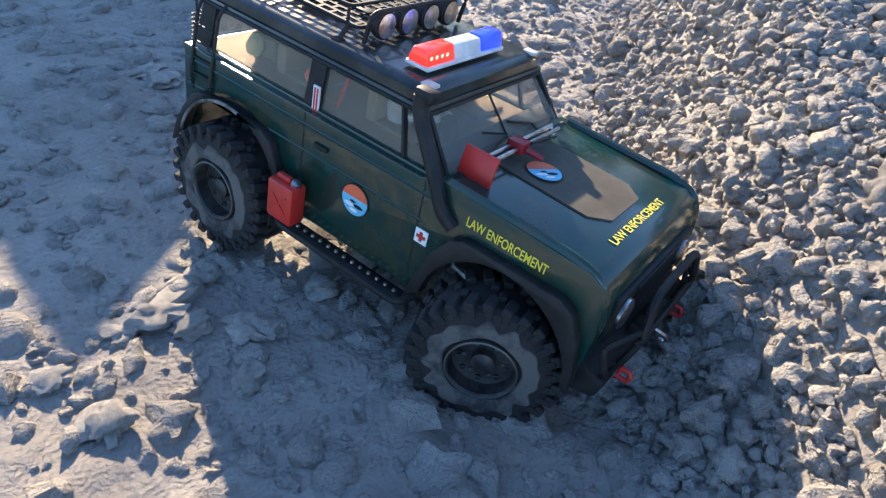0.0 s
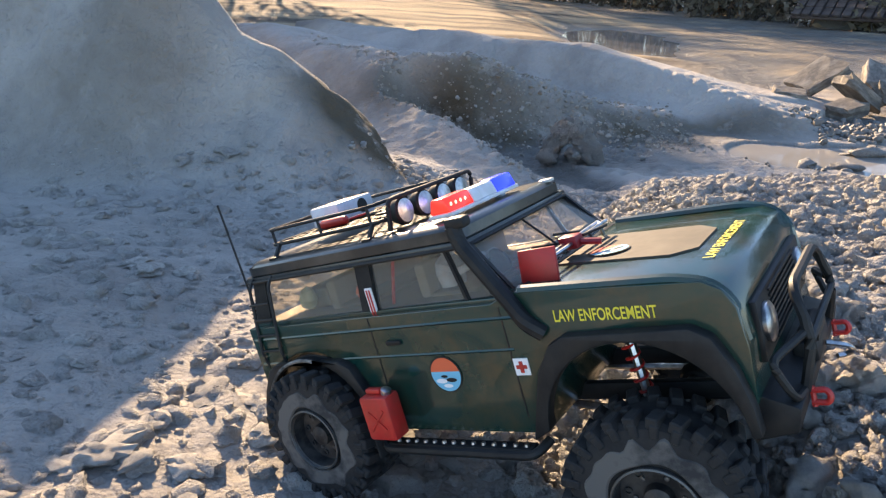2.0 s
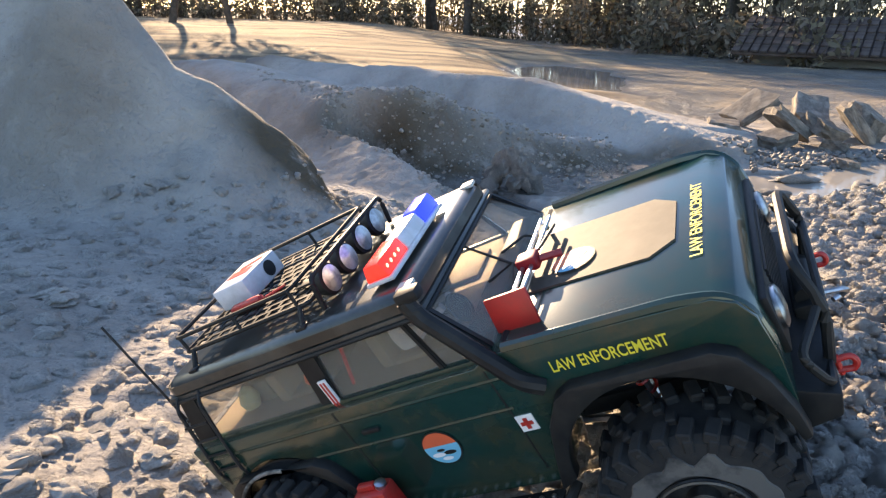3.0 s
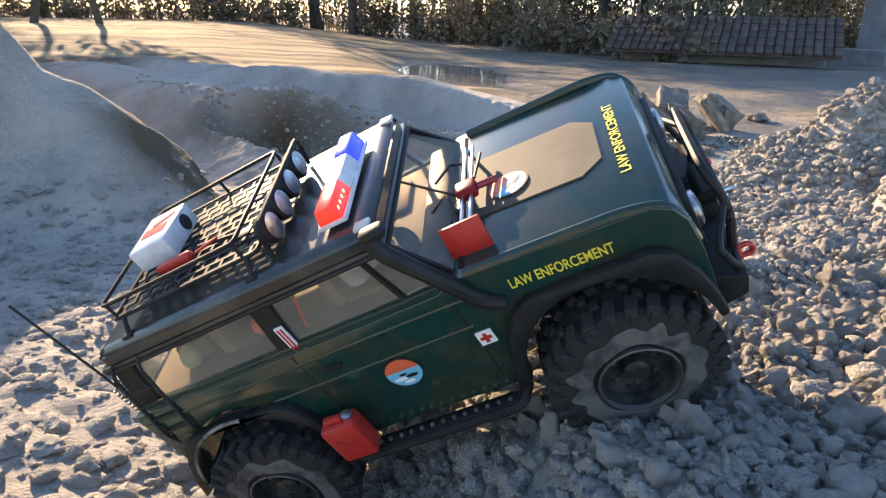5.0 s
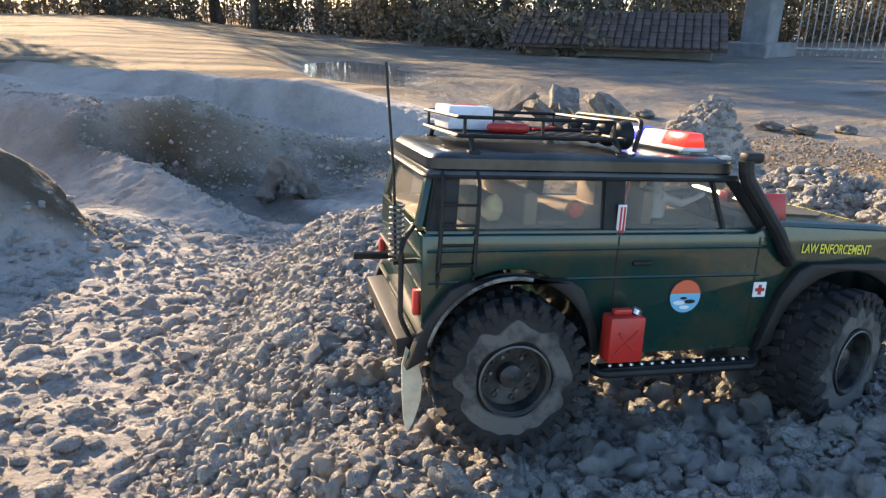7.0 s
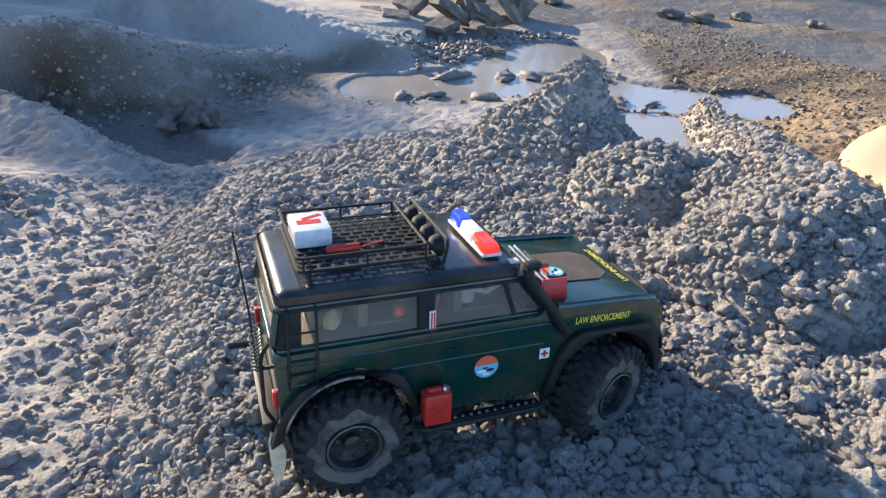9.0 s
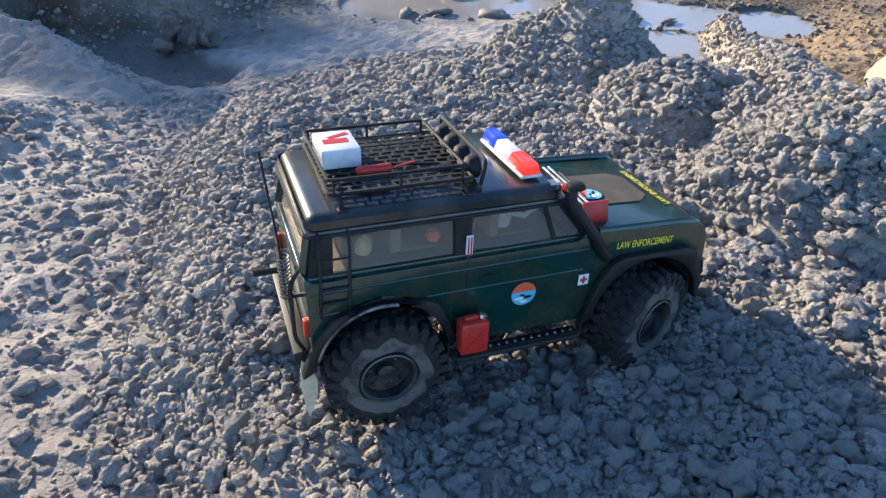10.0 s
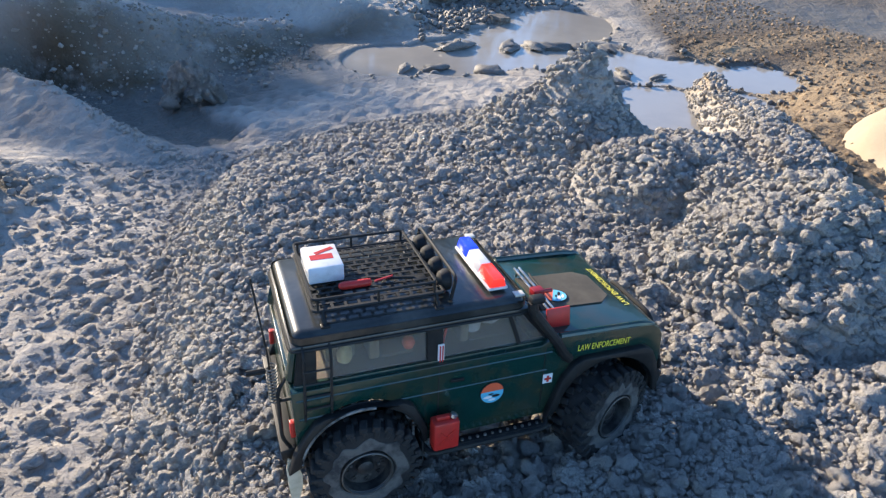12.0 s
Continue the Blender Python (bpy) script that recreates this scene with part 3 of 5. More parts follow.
def tree(seed, height, crown, foot, leaf_n, label, flat=1.0):
    """A tree: tapered trunk with limbs, and a ragged crown; crown: its radius, foot: where it starts."""
    r = random.Random(seed)
    segs, tips = [], []
    p, rad = Vector((0, 0, -0.3)), 0.028 * height * 0.8
    for k in range(6):
        q = p + Vector((r.uniform(-0.04, 0.04) * height, r.uniform(-0.04, 0.04) * height, (height * 0.92 + 0.3) / 6))
        segs.append((p, q, rad, rad * 0.8))
        if q.z > foot * 0.8:
            for _ in range(4):
                a = r.uniform(0, 6.28)
                e = q + Vector((math.cos(a), math.sin(a), r.uniform(0.1, 0.6))) * crown * r.uniform(0.5, 0.95)
                m = q.lerp(e, 0.5) + Vector((0, 0, 0.08 * crown))
                segs += [(q, m, rad * 0.45, rad * 0.3), (m, e, rad * 0.3, rad * 0.08)]
                tips += [e, m]
        p, rad = q, rad * 0.8
    tips.append(p)
    t = tagged(new("tree"), label, "tree", "trees round the field")
    tr = new("trunk", limbs_mesh(segs, "trunk", mat_bark))
    tr.parent = t
    spots = []
    for _ in range(leaf_n):
        c = r.choice(tips)
        g = Vector((r.gauss(0, 1), r.gauss(0, 1), r.gauss(0, 0.75))) * crown * 0.24
        spots.append((c + g)[:])
    cr = new("crown", leaves(spots, 0.055 * crown + 0.03, seed, mat_leaf, "crown"))
    cr.parent = t
    return t


def ground_at(x, y):
    return float(land(np.array([float(x)]), np.array([float(y)]))[0])


tree_a = tree(1, 6.5, 1.7, 2.0, 2600, "tall olive-leaved tree at the edge of the field")
tree_b = tree(2, 5.0, 1.2, 1.3, 2000, "slender olive-leaved tree at the edge of the field")
tree_c = tree(3, 8.0, 2.0, 3.0, 2600, "tall thin tree among the scrub")
tree_d = tree(4, 4.4, 1.3, 3.0, 4200, "spreading olive-leaved tree at the edge of the field")
kinds = (tree_a, tree_b, tree_c, tree_d)
SHADE = ((-3.6, 17.0, 3, 0), (-5.0, 16.9, 3, 110), (-6.4, 17.2, 3, 230), (-8.6, 13.4, 2, 70), (-9.6, 11.6, 0, 130), (-11.5, 13.5, 2, 10), (2.6, 23.5, 2, 90))
EDGE = [(-16, 27), (-8, 26), (-2, 25), (3.9, 22.5), (5.6, 15.5), (6.6, 11.4), (9.5, 12.2), (13, 15), (18, 17), (26, 18), (40, 18)]
spots_t = [(x, y, k, a) for x, y, k, a in SHADE]
rt = random.Random(77)
for (ax, ay), (bx, by) in zip(EDGE, EDGE[1:]):
    n = max(1, int(math.hypot(bx - ax, by - ay) / 1.7))
    for i in range(n):
        f = (i + rt.random()) / n
        x, y = ax + f * (bx - ax) + rt.uniform(0.8, 2.4), ay + f * (by - ay) + rt.uniform(1.2, 4.5)
        if -9.5 < x < -3.0:
            continue
        spots_t.append((x, y, rt.choice((0, 1, 2, 1)), rt.uniform(0, 360)))
used = set()
for x, y, k, a in spots_t:
    m = pose(x, y, ground_at(x, y), 0, 0, a) @ Matrix.Scale(1.02 if k == 3 else 1.0, 4)
    if k in used:
        copy_thing(kinds[k], m)
    else:
        kinds[k].matrix_basis = m
        used.add(k)

# brush along the field's edge
rb = random.Random(5)
leaf_spots, stems = [], []
for row, lo, hi in ((0.5, 0.4, 1.7), (2.2, 1.2, 3.6), (3.4, 2.4, 5.2)):
    for (ax, ay), (bx, by) in zip(EDGE, EDGE[1:]):
        for i in range(int(math.hypot(bx - ax, by - ay) * 4.5)):
            f = rb.random()
            x, y = ax + f * (bx - ax) + rb.gauss(row, 0.45), ay + f * (by - ay) + rb.gauss(row + 0.3, 0.5)
            z, h = ground_at(x, y), rb.uniform(lo, hi)
            for _ in range(rb.randint(2, 4)):
                e = Vector((x + rb.gauss(0, 0.25), y + rb.gauss(0, 0.25), z + h * rb.uniform(0.6, 1.2)))
                stems.append(((x, y, z - 0.05), e, 0.014, 0.004))
                for _ in range(36):
                    q = Vector((x, y, z)).lerp(e, rb.uniform(0.02, 1.1)) + Vector((rb.gauss(0, 0.17), rb.gauss(0, 0.17), rb.gauss(0, 0.1)))
                    leaf_spots.append(q[:])
scrub = tagged(new("scrub", leaves(leaf_spots, 0.085, 8, mat_dry, "scrub")), "dry brown and olive scrub edging the field", "scrub", kind="stuff")
tagged(new("scrub_stems", limbs_mesh(stems, "scrub_stems", mat_bark, 4)), "thin bare stems in the scrub", "scrub", kind="stuff")

# ---- low shed with a tiled roof, concrete pillar, fence ----
mat_tile = material("brown_roof_tile", (0.065, 0.042, 0.033), 0.9, spots=(0.10, 0.075, 0.06), scale=6, vary=0.25, bump=0.3, bump_scale=30)
mat_concrete = material("grey_concrete", (0.24, 0.24, 0.24), 0.9, spots=(0.17, 0.17, 0.165), scale=3, bump=0.3, bump_scale=40)
mat_fence = material("grey_painted_steel", (0.35, 0.36, 0.37), 0.5, metal=0.3, spots=(0.2, 0.2, 0.2), scale=20)


def block(name, m, sx, sy, sz, mat, parent, bev=0.02):
    bm = bmesh.new()
    bmesh.ops.create_cube(bm, size=1)
    bmesh.ops.scale(bm, vec=(sx, sy, sz), verts=bm.verts[:])
    bmesh.ops.bevel(bm, geom=bm.edges[:], offset=min(bev, 0.2 * min(sx, sy, sz)), segments=1, affect="EDGES")
    me = bpy.data.meshes.new(name)
    bm.to_mesh(me)
    bm.free()
    me.materials.append(mat)
    o = new(name, me)
    o.parent = parent
    o.matrix_basis = m
    return o


shed = tagged(new("shed"), "low shed with a sagging brown tiled roof", "shed")
shed.matrix_basis = pose(7.95, 11.27, ground_at(7.95, 11.27) - 0.05, 0, 0, -38)
block("wall", pose(0, 0.55, 0.25), 3.5, 0.9, 0.5, mat_concrete, shed)
roof_s = block("roof", pose(0, 0.0, 0.52, 26, 0, 0), 3.9, 1.35, 0.05, mat_tile, shed)
tile_me = None
for i in range(26):
    for j in range(5):
        if tile_me is None:
            t = block("tile", pose(0, 0, 0), 0.125, 0.30, 0.045, mat_tile, roof_s, 0.02)
            tile_me = t.data
        else:
            t = new("tile", tile_me)
            t.parent = roof_s
        t.matrix_basis = pose(-1.87 + i * 0.15, -0.54 + j * 0.265, 0.045 + 0.005 * ((i + j) % 3), -4, 0, rt.uniform(-2, 2))
pillar_c = tagged(new("concrete_pillar"), "square grey concrete pillar on a stepped plinth", "pillar")
pillar_c.matrix_basis = pose(11.55, 11.45, ground_at(11.5, 11.4), 0, 0, 20)
block("shaft", pose(0, 0, 1.6), 0.55, 0.55, 3.0, mat_concrete, pillar_c)
block("plinth", pose(0.0, 0, 0.12), 1.3, 1.0, 0.30, mat_concrete, pillar_c)
fence = tagged(new("fence"), "grey steel bar fence beyond the pillar", "fence")
fence.matrix_basis = pose(14.0, 10.6, ground_at(14.0, 10.6), 0, 0, -30)
for z in (0.15, 1.7):
    block("rail", pose(0.9, 0, z), 5.2, 0.04, 0.05, mat_fence, fence)
post_me = None
for k in range(36):
    if post_me is None:
        q = block("bar", pose(0, 0, 0), 0.025, 0.025, 2.0, mat_fence, fence)
        post_me = q.data
    else:
        q = new("bar", post_me)
        q.parent = fence
    q.matrix_basis = pose(-1.65 + k * 0.145, 0, 0.95)

# ---- the truck ----
def part(name, bm, mat, parent, label="", smooth=30):
    me = bpy.data.meshes.new(name)
    bm.to_mesh(me)
    bm.free()
    me.materials.append(mat)
    if smooth:
        me.polygons.foreach_set("use_smooth", np.ones(len(me.polygons), bool))
        me.set_sharp_from_angle(angle=radians(smooth))
    o = new(name, me)
    o.parent = parent
    if label:
        tagged(o, label)
    return o


def box(x0, x1, y0, y1, z0, z1, bev=0.0, seg=2, m=None):
    bm = bmesh.new()
    bmesh.ops.create_cube(bm, size=1)
    for v in bm.verts:
        v.co = Vector(((x0 + x1) / 2 + v.co.x * (x1 - x0), (y0 + y1) / 2 + v.co.y * (y1 - y0), (z0 + z1) / 2 + v.co.z * (z1 - z0)))
    if bev:
        bmesh.ops.bevel(bm, geom=bm.edges[:], offset=bev, segments=seg, affect="EDGES", profile=0.5)
    if m:
        bm.transform(m)
    return bm


def prism(outline, y0, y1, bev=0.0, seg=2, m=None):
    """A side outline (x, z) drawn out from y0 to y1."""
    bm = bmesh.new()
    a = [bm.verts.new((x, y0, z)) for x, z in outline]
    b = [bm.verts.new((x, y1, z)) for x, z in outline]
    n = len(a)
    bm.faces.new(a)
    bm.faces.new(b[::-1])
    for i in range(n):
        bm.faces.new((a[i], b[i], b[(i + 1) % n], a[(i + 1) % n]))
    bmesh.ops.recalc_face_normals(bm, faces=bm.faces[:])
    if bev:
        es = [e for e in bm.edges if len(e.link_faces) == 2 and e.calc_face_angle(0) > 0.5]
        bmesh.ops.bevel(bm, geom=es, offset=bev, segments=seg, affect="EDGES", profile=0.5, clamp_overlap=True)
    if m:
        bm.transform(m)
    return bm


def tube(points, r, sides=8, closed=False):
    """A round bar along points."""
    bm = bmesh.new()
    pts = [Vector(p) for p in points]
    n = len(pts)
    rings = []
    for i, p in enumerate(pts):
        a = pts[(i - 1) % n] if (closed or i) else p
        b = pts[(i + 1) % n] if (closed or i < n - 1) else p
        d = (b - a).normalized()
        u = d.orthogonal().normalized() if abs(d.z) > 0.98 else d.cross(Vector((0, 0, 1))).normalized()
        w = d.cross(u)
        rings.append([bm.verts.new(p + (u * math.cos(k * 2 * math.pi / sides) + w * math.sin(k * 2 * math.pi / sides)) * r) for k in range(sides)])
    for i in range(n if closed else n - 1):
        a, b = rings[i], rings[(i + 1) % n]
        for k in range(sides):
            bm.faces.new((a[k], a[(k + 1) % sides], b[(k + 1) % sides], b[k]))
    if not closed:
        bm.faces.new(rings[0])
        bm.faces.new(rings[-1][::-1])
    bmesh.ops.recalc_face_normals(bm, faces=bm.faces[:])
    return bm


def rounded(points, r, closed=False, seg=4):
    """The points with their corners rounded by r."""
    pts, out, n = [Vector(p) for p in points], [], len(points)
    for i, p in enumerate(pts):
        if not closed and i in (0, n - 1):
            out.append(p)
            continue
        a, b = pts[(i - 1) % n], pts[(i + 1) % n]
        k = min(r, (a - p).length / 2.1, (b - p).length / 2.1)
        s, e = p + (a - p).normalized() * k, p + (b - p).normalized() * k
        out += [s.lerp(p, t / seg).lerp(p.lerp(e, t / seg), t / seg) for t in range(seg + 1)]
    return out


def join(*bms):
    """Several bmeshes as one."""
    out = bms[0]
    for b in bms[1:]:
        me = bpy.data.meshes.new("tmp")
        b.to_mesh(me)
        b.free()
        out.from_mesh(me)
        bpy.data.meshes.remove(me)
    return out


def lathe(profile, steps=32, axis="y", cap=True):
    """A profile (radius, along) turned round the y axis (or z)."""
    bm = bmesh.new()
    rings = []
    for r, a in profile:
        ring = []
        for k in range(steps):
            c, s = math.cos(2 * math.pi * k / steps), math.sin(2 * math.pi * k / steps)
            ring.append(bm.verts.new((r * c, a, r * s) if axis == "y" else (r * c, r * s, a)))
        rings.append(ring)
    for a, b in zip(rings, rings[1:]):
        for k in range(steps):
            bm.faces.new((a[k], a[(k + 1) % steps], b[(k + 1) % steps], b[k]))
    if cap and profile[0][0] > 1e-5:
        bm.faces.new(rings[0])
    if cap and profile[-1][0] > 1e-5:
        bm.faces.new(rings[-1][::-1])
    bmesh.ops.remove_doubles(bm, verts=bm.verts[:], dist=1e-6)
    bmesh.ops.recalc_face_normals(bm, faces=bm.faces[:])
    return bm


def moved(bm, m):
    bm.transform(m)
    return bm


mat_paint = material("dark_green_paint", (0.005, 0.034, 0.026), 0.22, spots=(0.016, 0.036, 0.020), scale=9, lo=0.52, hi=0.72, second=(0.035, 0.040, 0.022), second_scale=22, coat=0.35, bump=0.03, bump_scale=300, bump_dist=0.001)
mat_black = material("satin_black_plastic", (0.009, 0.0095, 0.010), 0.55, spots=(0.020, 0.020, 0.018), scale=40, spec=0.3, bump=0.05, bump_scale=300, bump_dist=0.001)
# pale roof spots: dust, lightened to paint in the sun's sheen
mat_roof = material("black_roof_paint", (0.016, 0.019, 0.018), 0.28, spots=(0.09, 0.085, 0.07), scale=16, lo=0.45, hi=0.8, coat=0.2)
mat_rubber = material("black_rubber", (0.010, 0.010, 0.010), 0.85, spots=(0.022, 0.021, 0.019), scale=60, bump=0.3, bump_scale=200, bump_dist=0.001)
mat_mud = material("tyre_wall_caked_with_clay", (0.03, 0.03, 0.03), 0.92, spots=(0.115, 0.108, 0.096), scale=26, lo=0.36, hi=0.50, bump=0.4, bump_scale=200, bump_dist=0.001)
mat_rim = material("dark_rim_metal", (0.018, 0.018, 0.019), 0.5, metal=0.3, spots=(0.065, 0.062, 0.056), scale=70, bump=0.1, bump_scale=200, bump_dist=0.001)
mat_chrome = material("scuffed_steel", (0.55, 0.55, 0.56), 0.28, metal=1.0, spots=(0.3, 0.3, 0.3), scale=90)
mat_dull = material("dusty_steel", (0.13, 0.13, 0.125), 0.5, metal=0.7, spots=(0.10, 0.10, 0.09), scale=60)
mat_red = material("red_plastic", (0.52, 0.025, 0.018), 0.4, spots=(0.42, 0.03, 0.02), scale=60)
mat_white = material("white_plastic", (0.75, 0.75, 0.76), 0.35, spots=(0.62, 0.61, 0.6), scale=50)
mat_grey = material("dull_dark_hood_panel", (0.075, 0.066, 0.050), 0.62, spots=(0.11, 0.097, 0.072), scale=18, spec=0.2)
mat_yellow = material("yellow_lettering", (0.75, 0.66, 0.05), 0.5)
mat_orange = material("orange_decal", (0.70, 0.13, 0.05), 0.45)
mat_blue = material("sky_blue_decal", (0.16, 0.48, 0.65), 0.45)
mat_decal_white = material("white_decal", (0.8, 0.8, 0.78), 0.45)
mat_glass = glass("dusty_window_glass", (0.80, 0.76, 0.68), 0.03, 0.09)
mat_red_lens = material("red_lens", (0.75, 0.03, 0.02), 0.2, glow=(1.0, 0.04, 0.02), glow_power=0.35)
mat_spark = material("lit_red_diode", (1.0, 0.2, 0.12), 0.3, glow=(1.0, 0.25, 0.15), glow_power=2.0)
mat_blue_lens = material("blue_lens", (0.03, 0.05, 0.7), 0.2, glow=(0.03, 0.06, 1.0), glow_power=0.4)
mat_tan = material("tan_seat", (0.17, 0.135, 0.095), 0.8, spots=(0.2, 0.16, 0.11), scale=60)

truck = tagged(new("model_truck"), "dark green radio-controlled model off-road truck on the clay", "toy truck")
HW = 0.1005          # half the body's width
FX, RX, HUB = 0.155, -0.155, 0.062


def arch(cx, r, z0, a0, a1, n=14):
    return [(cx + r * math.cos(radians(a0 + (a1 - a0) * k / n)), z0 + r * math.sin(radians(a0 + (a1 - a0) * k / n))) for k in range(n + 1)]


side = ([(-0.226, 0.088)] + arch(RX, 0.070, 0.078, 172, 8) + [(-0.080, 0.072), (0.078, 0.072)] + arch(FX, 0.070, 0.078, 172, 14)
        + [(0.229, 0.095), (0.231, 0.13), (0.229, 0.157), (0.223, 0.169), (0.212, 0.1755), (0.09, 0.1815), (0.075, 0.182), (0.06, 0.175), (-0.228, 0.175)])
body = part("body", prism(side, -HW, HW, 0.005, 3), mat_paint, truck)


def tyre_bm():
    return lathe([(0.029, 0.0220), (0.040, 0.0245), (0.049, 0.0245), (0.0555, 0.0225), (0.0590, 0.018), (0.0595, 0.0), (0.0590, -0.018), (0.0555, -0.0225), (0.049, -0.0245), (0.040, -0.0245), (0.029, -0.0220)], 48, cap=False)


def tread():
    """The blocks of a tyre's tread: a mesh of each kind, and where they sit."""
    kinds_, spots = [], []
    for nm, dim in (("a", (0.0042, 0.0078, 0.0560, 0.0640)), ("b", (0.0034, 0.0040, 0.0575, 0.0632)), ("c", (0.0030, 0.0014, 0.0500, 0.0600))):
        bm = box(-dim[0], dim[0], -dim[1], dim[1], dim[2], dim[3], 0.001, 1)
        me = bpy.data.meshes.new("tread_block")
        bm.to_mesh(me)
        bm.free()
        me.materials.append(mat_rubber)
        kinds_.append(me)
    for k in range(26):
        a = 360 / 26 * k
        for q, da in ((1, 0), (-1, 7)):
            spots.append((0, pose(0, 0, 0, 0, a + da, 0) @ pose(0, q * 0.0165, 0, 0, 0, q * 14)))
            if k % 2:
                spots.append((1, pose(0, 0, 0, 0, a + da + 7, 0) @ pose(0, q * 0.0055, 0)))
            spots.append((2, pose(0, 0, 0, 0, a + da, 0) @ pose(0, q * 0.0240, 0)))
    return kinds_, spots


TREAD = tread()


def mud_ring(s, seed):
    """Dried clay on a tyre's wall, with a ragged rim."""
    r = random.Random(seed)
    n, bm, rings = 96, bmesh.new(), []
    ph = [(r.randint(3, 19), r.uniform(0, 6.28), r.uniform(0.3, 1)) for _ in range(7)]
    for k in range(n):
        a = 2 * math.pi * k / n
        w = sum(g * math.sin(f * a + p) for f, p, g in ph) / 3
        ro, ri = 0.0465 + 0.0055 * w, 0.0315 + 0.0010 * math.sin(5 * a + ph[0][1])
        rings.append([bm.verts.new((q * math.cos(a), s * (0.0225 + d), q * math.sin(a))) for q, d in ((ri, 0.0014), (ri + 0.0015, 0.0029), (ro - 0.0012, 0.0029), (ro, 0.0014))])
    for k in range(n):
        a, b = rings[k], rings[(k + 1) % n]
        for i in range(3):
            bm.faces.new((a[i], a[i + 1], b[i + 1], b[i]))
    bmesh.ops.recalc_face_normals(bm, faces=bm.faces[:])
    return bm


def rim_bm(s):
    out = [lathe([(0.0345, s * 0.0235), (0.0335, s * 0.0250), (0.0315, s * 0.0235), (0.0300, s * 0.0120), (0.0120, s * 0.0100), (0.0110, s * 0.0170), (0.0060, s * 0.0190), (0.0005, s * 0.0195)], 40, cap=False),
           lathe([(0.0345, -s * 0.022), (0.0345, s * 0.022)], 40, cap=False)]
    for k in range(8):
        out.append(moved(lathe([(0.0032, s * 0.0105), (0.0032, s * 0.0128), (0.0022, s * 0.0128), (0.0022, s * 0.0108)], 10), pose(0, 0, 0, 0, 45 * k, 0) @ pose(0, 0, 0.0235)))
    return moved(join(*out), Matrix.Diagonal((0.86, 1.0, 0.86, 1)))


TYRE_MESH = []


def wheel_at(name, x, y):
    w = new(name)
    w.parent = truck
    s = -1 if y < 0 else 1
    if not TYRE_MESH:
        t = part("tyre", tyre_bm(), mat_rubber, w)
        TYRE_MESH.append(t.data)
    else:
        t = new("tyre", TYRE_MESH[0])
        t.parent = w
    for kind, m in TREAD[1]:
        o = new("tread_block", TREAD[0][kind])
        o.parent = w
        o.matrix_basis = m
    part("dried_clay", mud_ring(s, int(1000 * (x + y))), mat_mud, w, "dried grey clay on the tyre wall")
    r = part("rim", rim_bm(s), mat_rim, w, "dusty dark rim")
    part("bead_ring", lathe([(0.0291, s * 0.0245), (0.0297, s * 0.0260), (0.0284, s * 0.0266), (0.0277, s * 0.0250), (0.0291, s * 0.0245)], 40, cap=False), mat_dull, r)
    for k in range(6):
        part("wheel_nut", moved(lathe([(0.0018, 0), (0.0018, s * 0.002), (0.0004, s * 0.0024)], 6), pose(0, 0, 0, 0, 60 * k + 30, 0) @ pose(0, s * 0.0105, 0.016)), mat_dull, r)
    w.matrix_basis = pose(x, y, HUB)
    return w


WHEELS = [(wheel_at("wheel", x, y), x, y) for x in (FX, RX) for y in (-0.099, 0.099)]
# -- bonnet, lips and arches
bm = bmesh.new()
plan = [(0.090, -0.040), (0.176, -0.040), (0.192, -0.026), (0.192, 0.026), (0.176, 0.040), (0.090, 0.040)]
low = [bm.verts.new((x, y, 0.1815 - (x - 0.09) * 0.049 - 0.0004)) for x, y in plan]
top = [bm.verts.new((x, y, 0.1815 - (x - 0.09) * 0.049 + 0.0016)) for x, y in plan]
bm.faces.new(low[::-1])
bm.faces.new(top)
for i in range(6):
    bm.faces.new((low[i], low[(i + 1) % 6], top[(i + 1) % 6], top[i]))
bmesh.ops.recalc_face_normals(bm, faces=bm.faces[:])
part("hood_panel", bm, mat_grey, body, "dull dark panel on the hood")
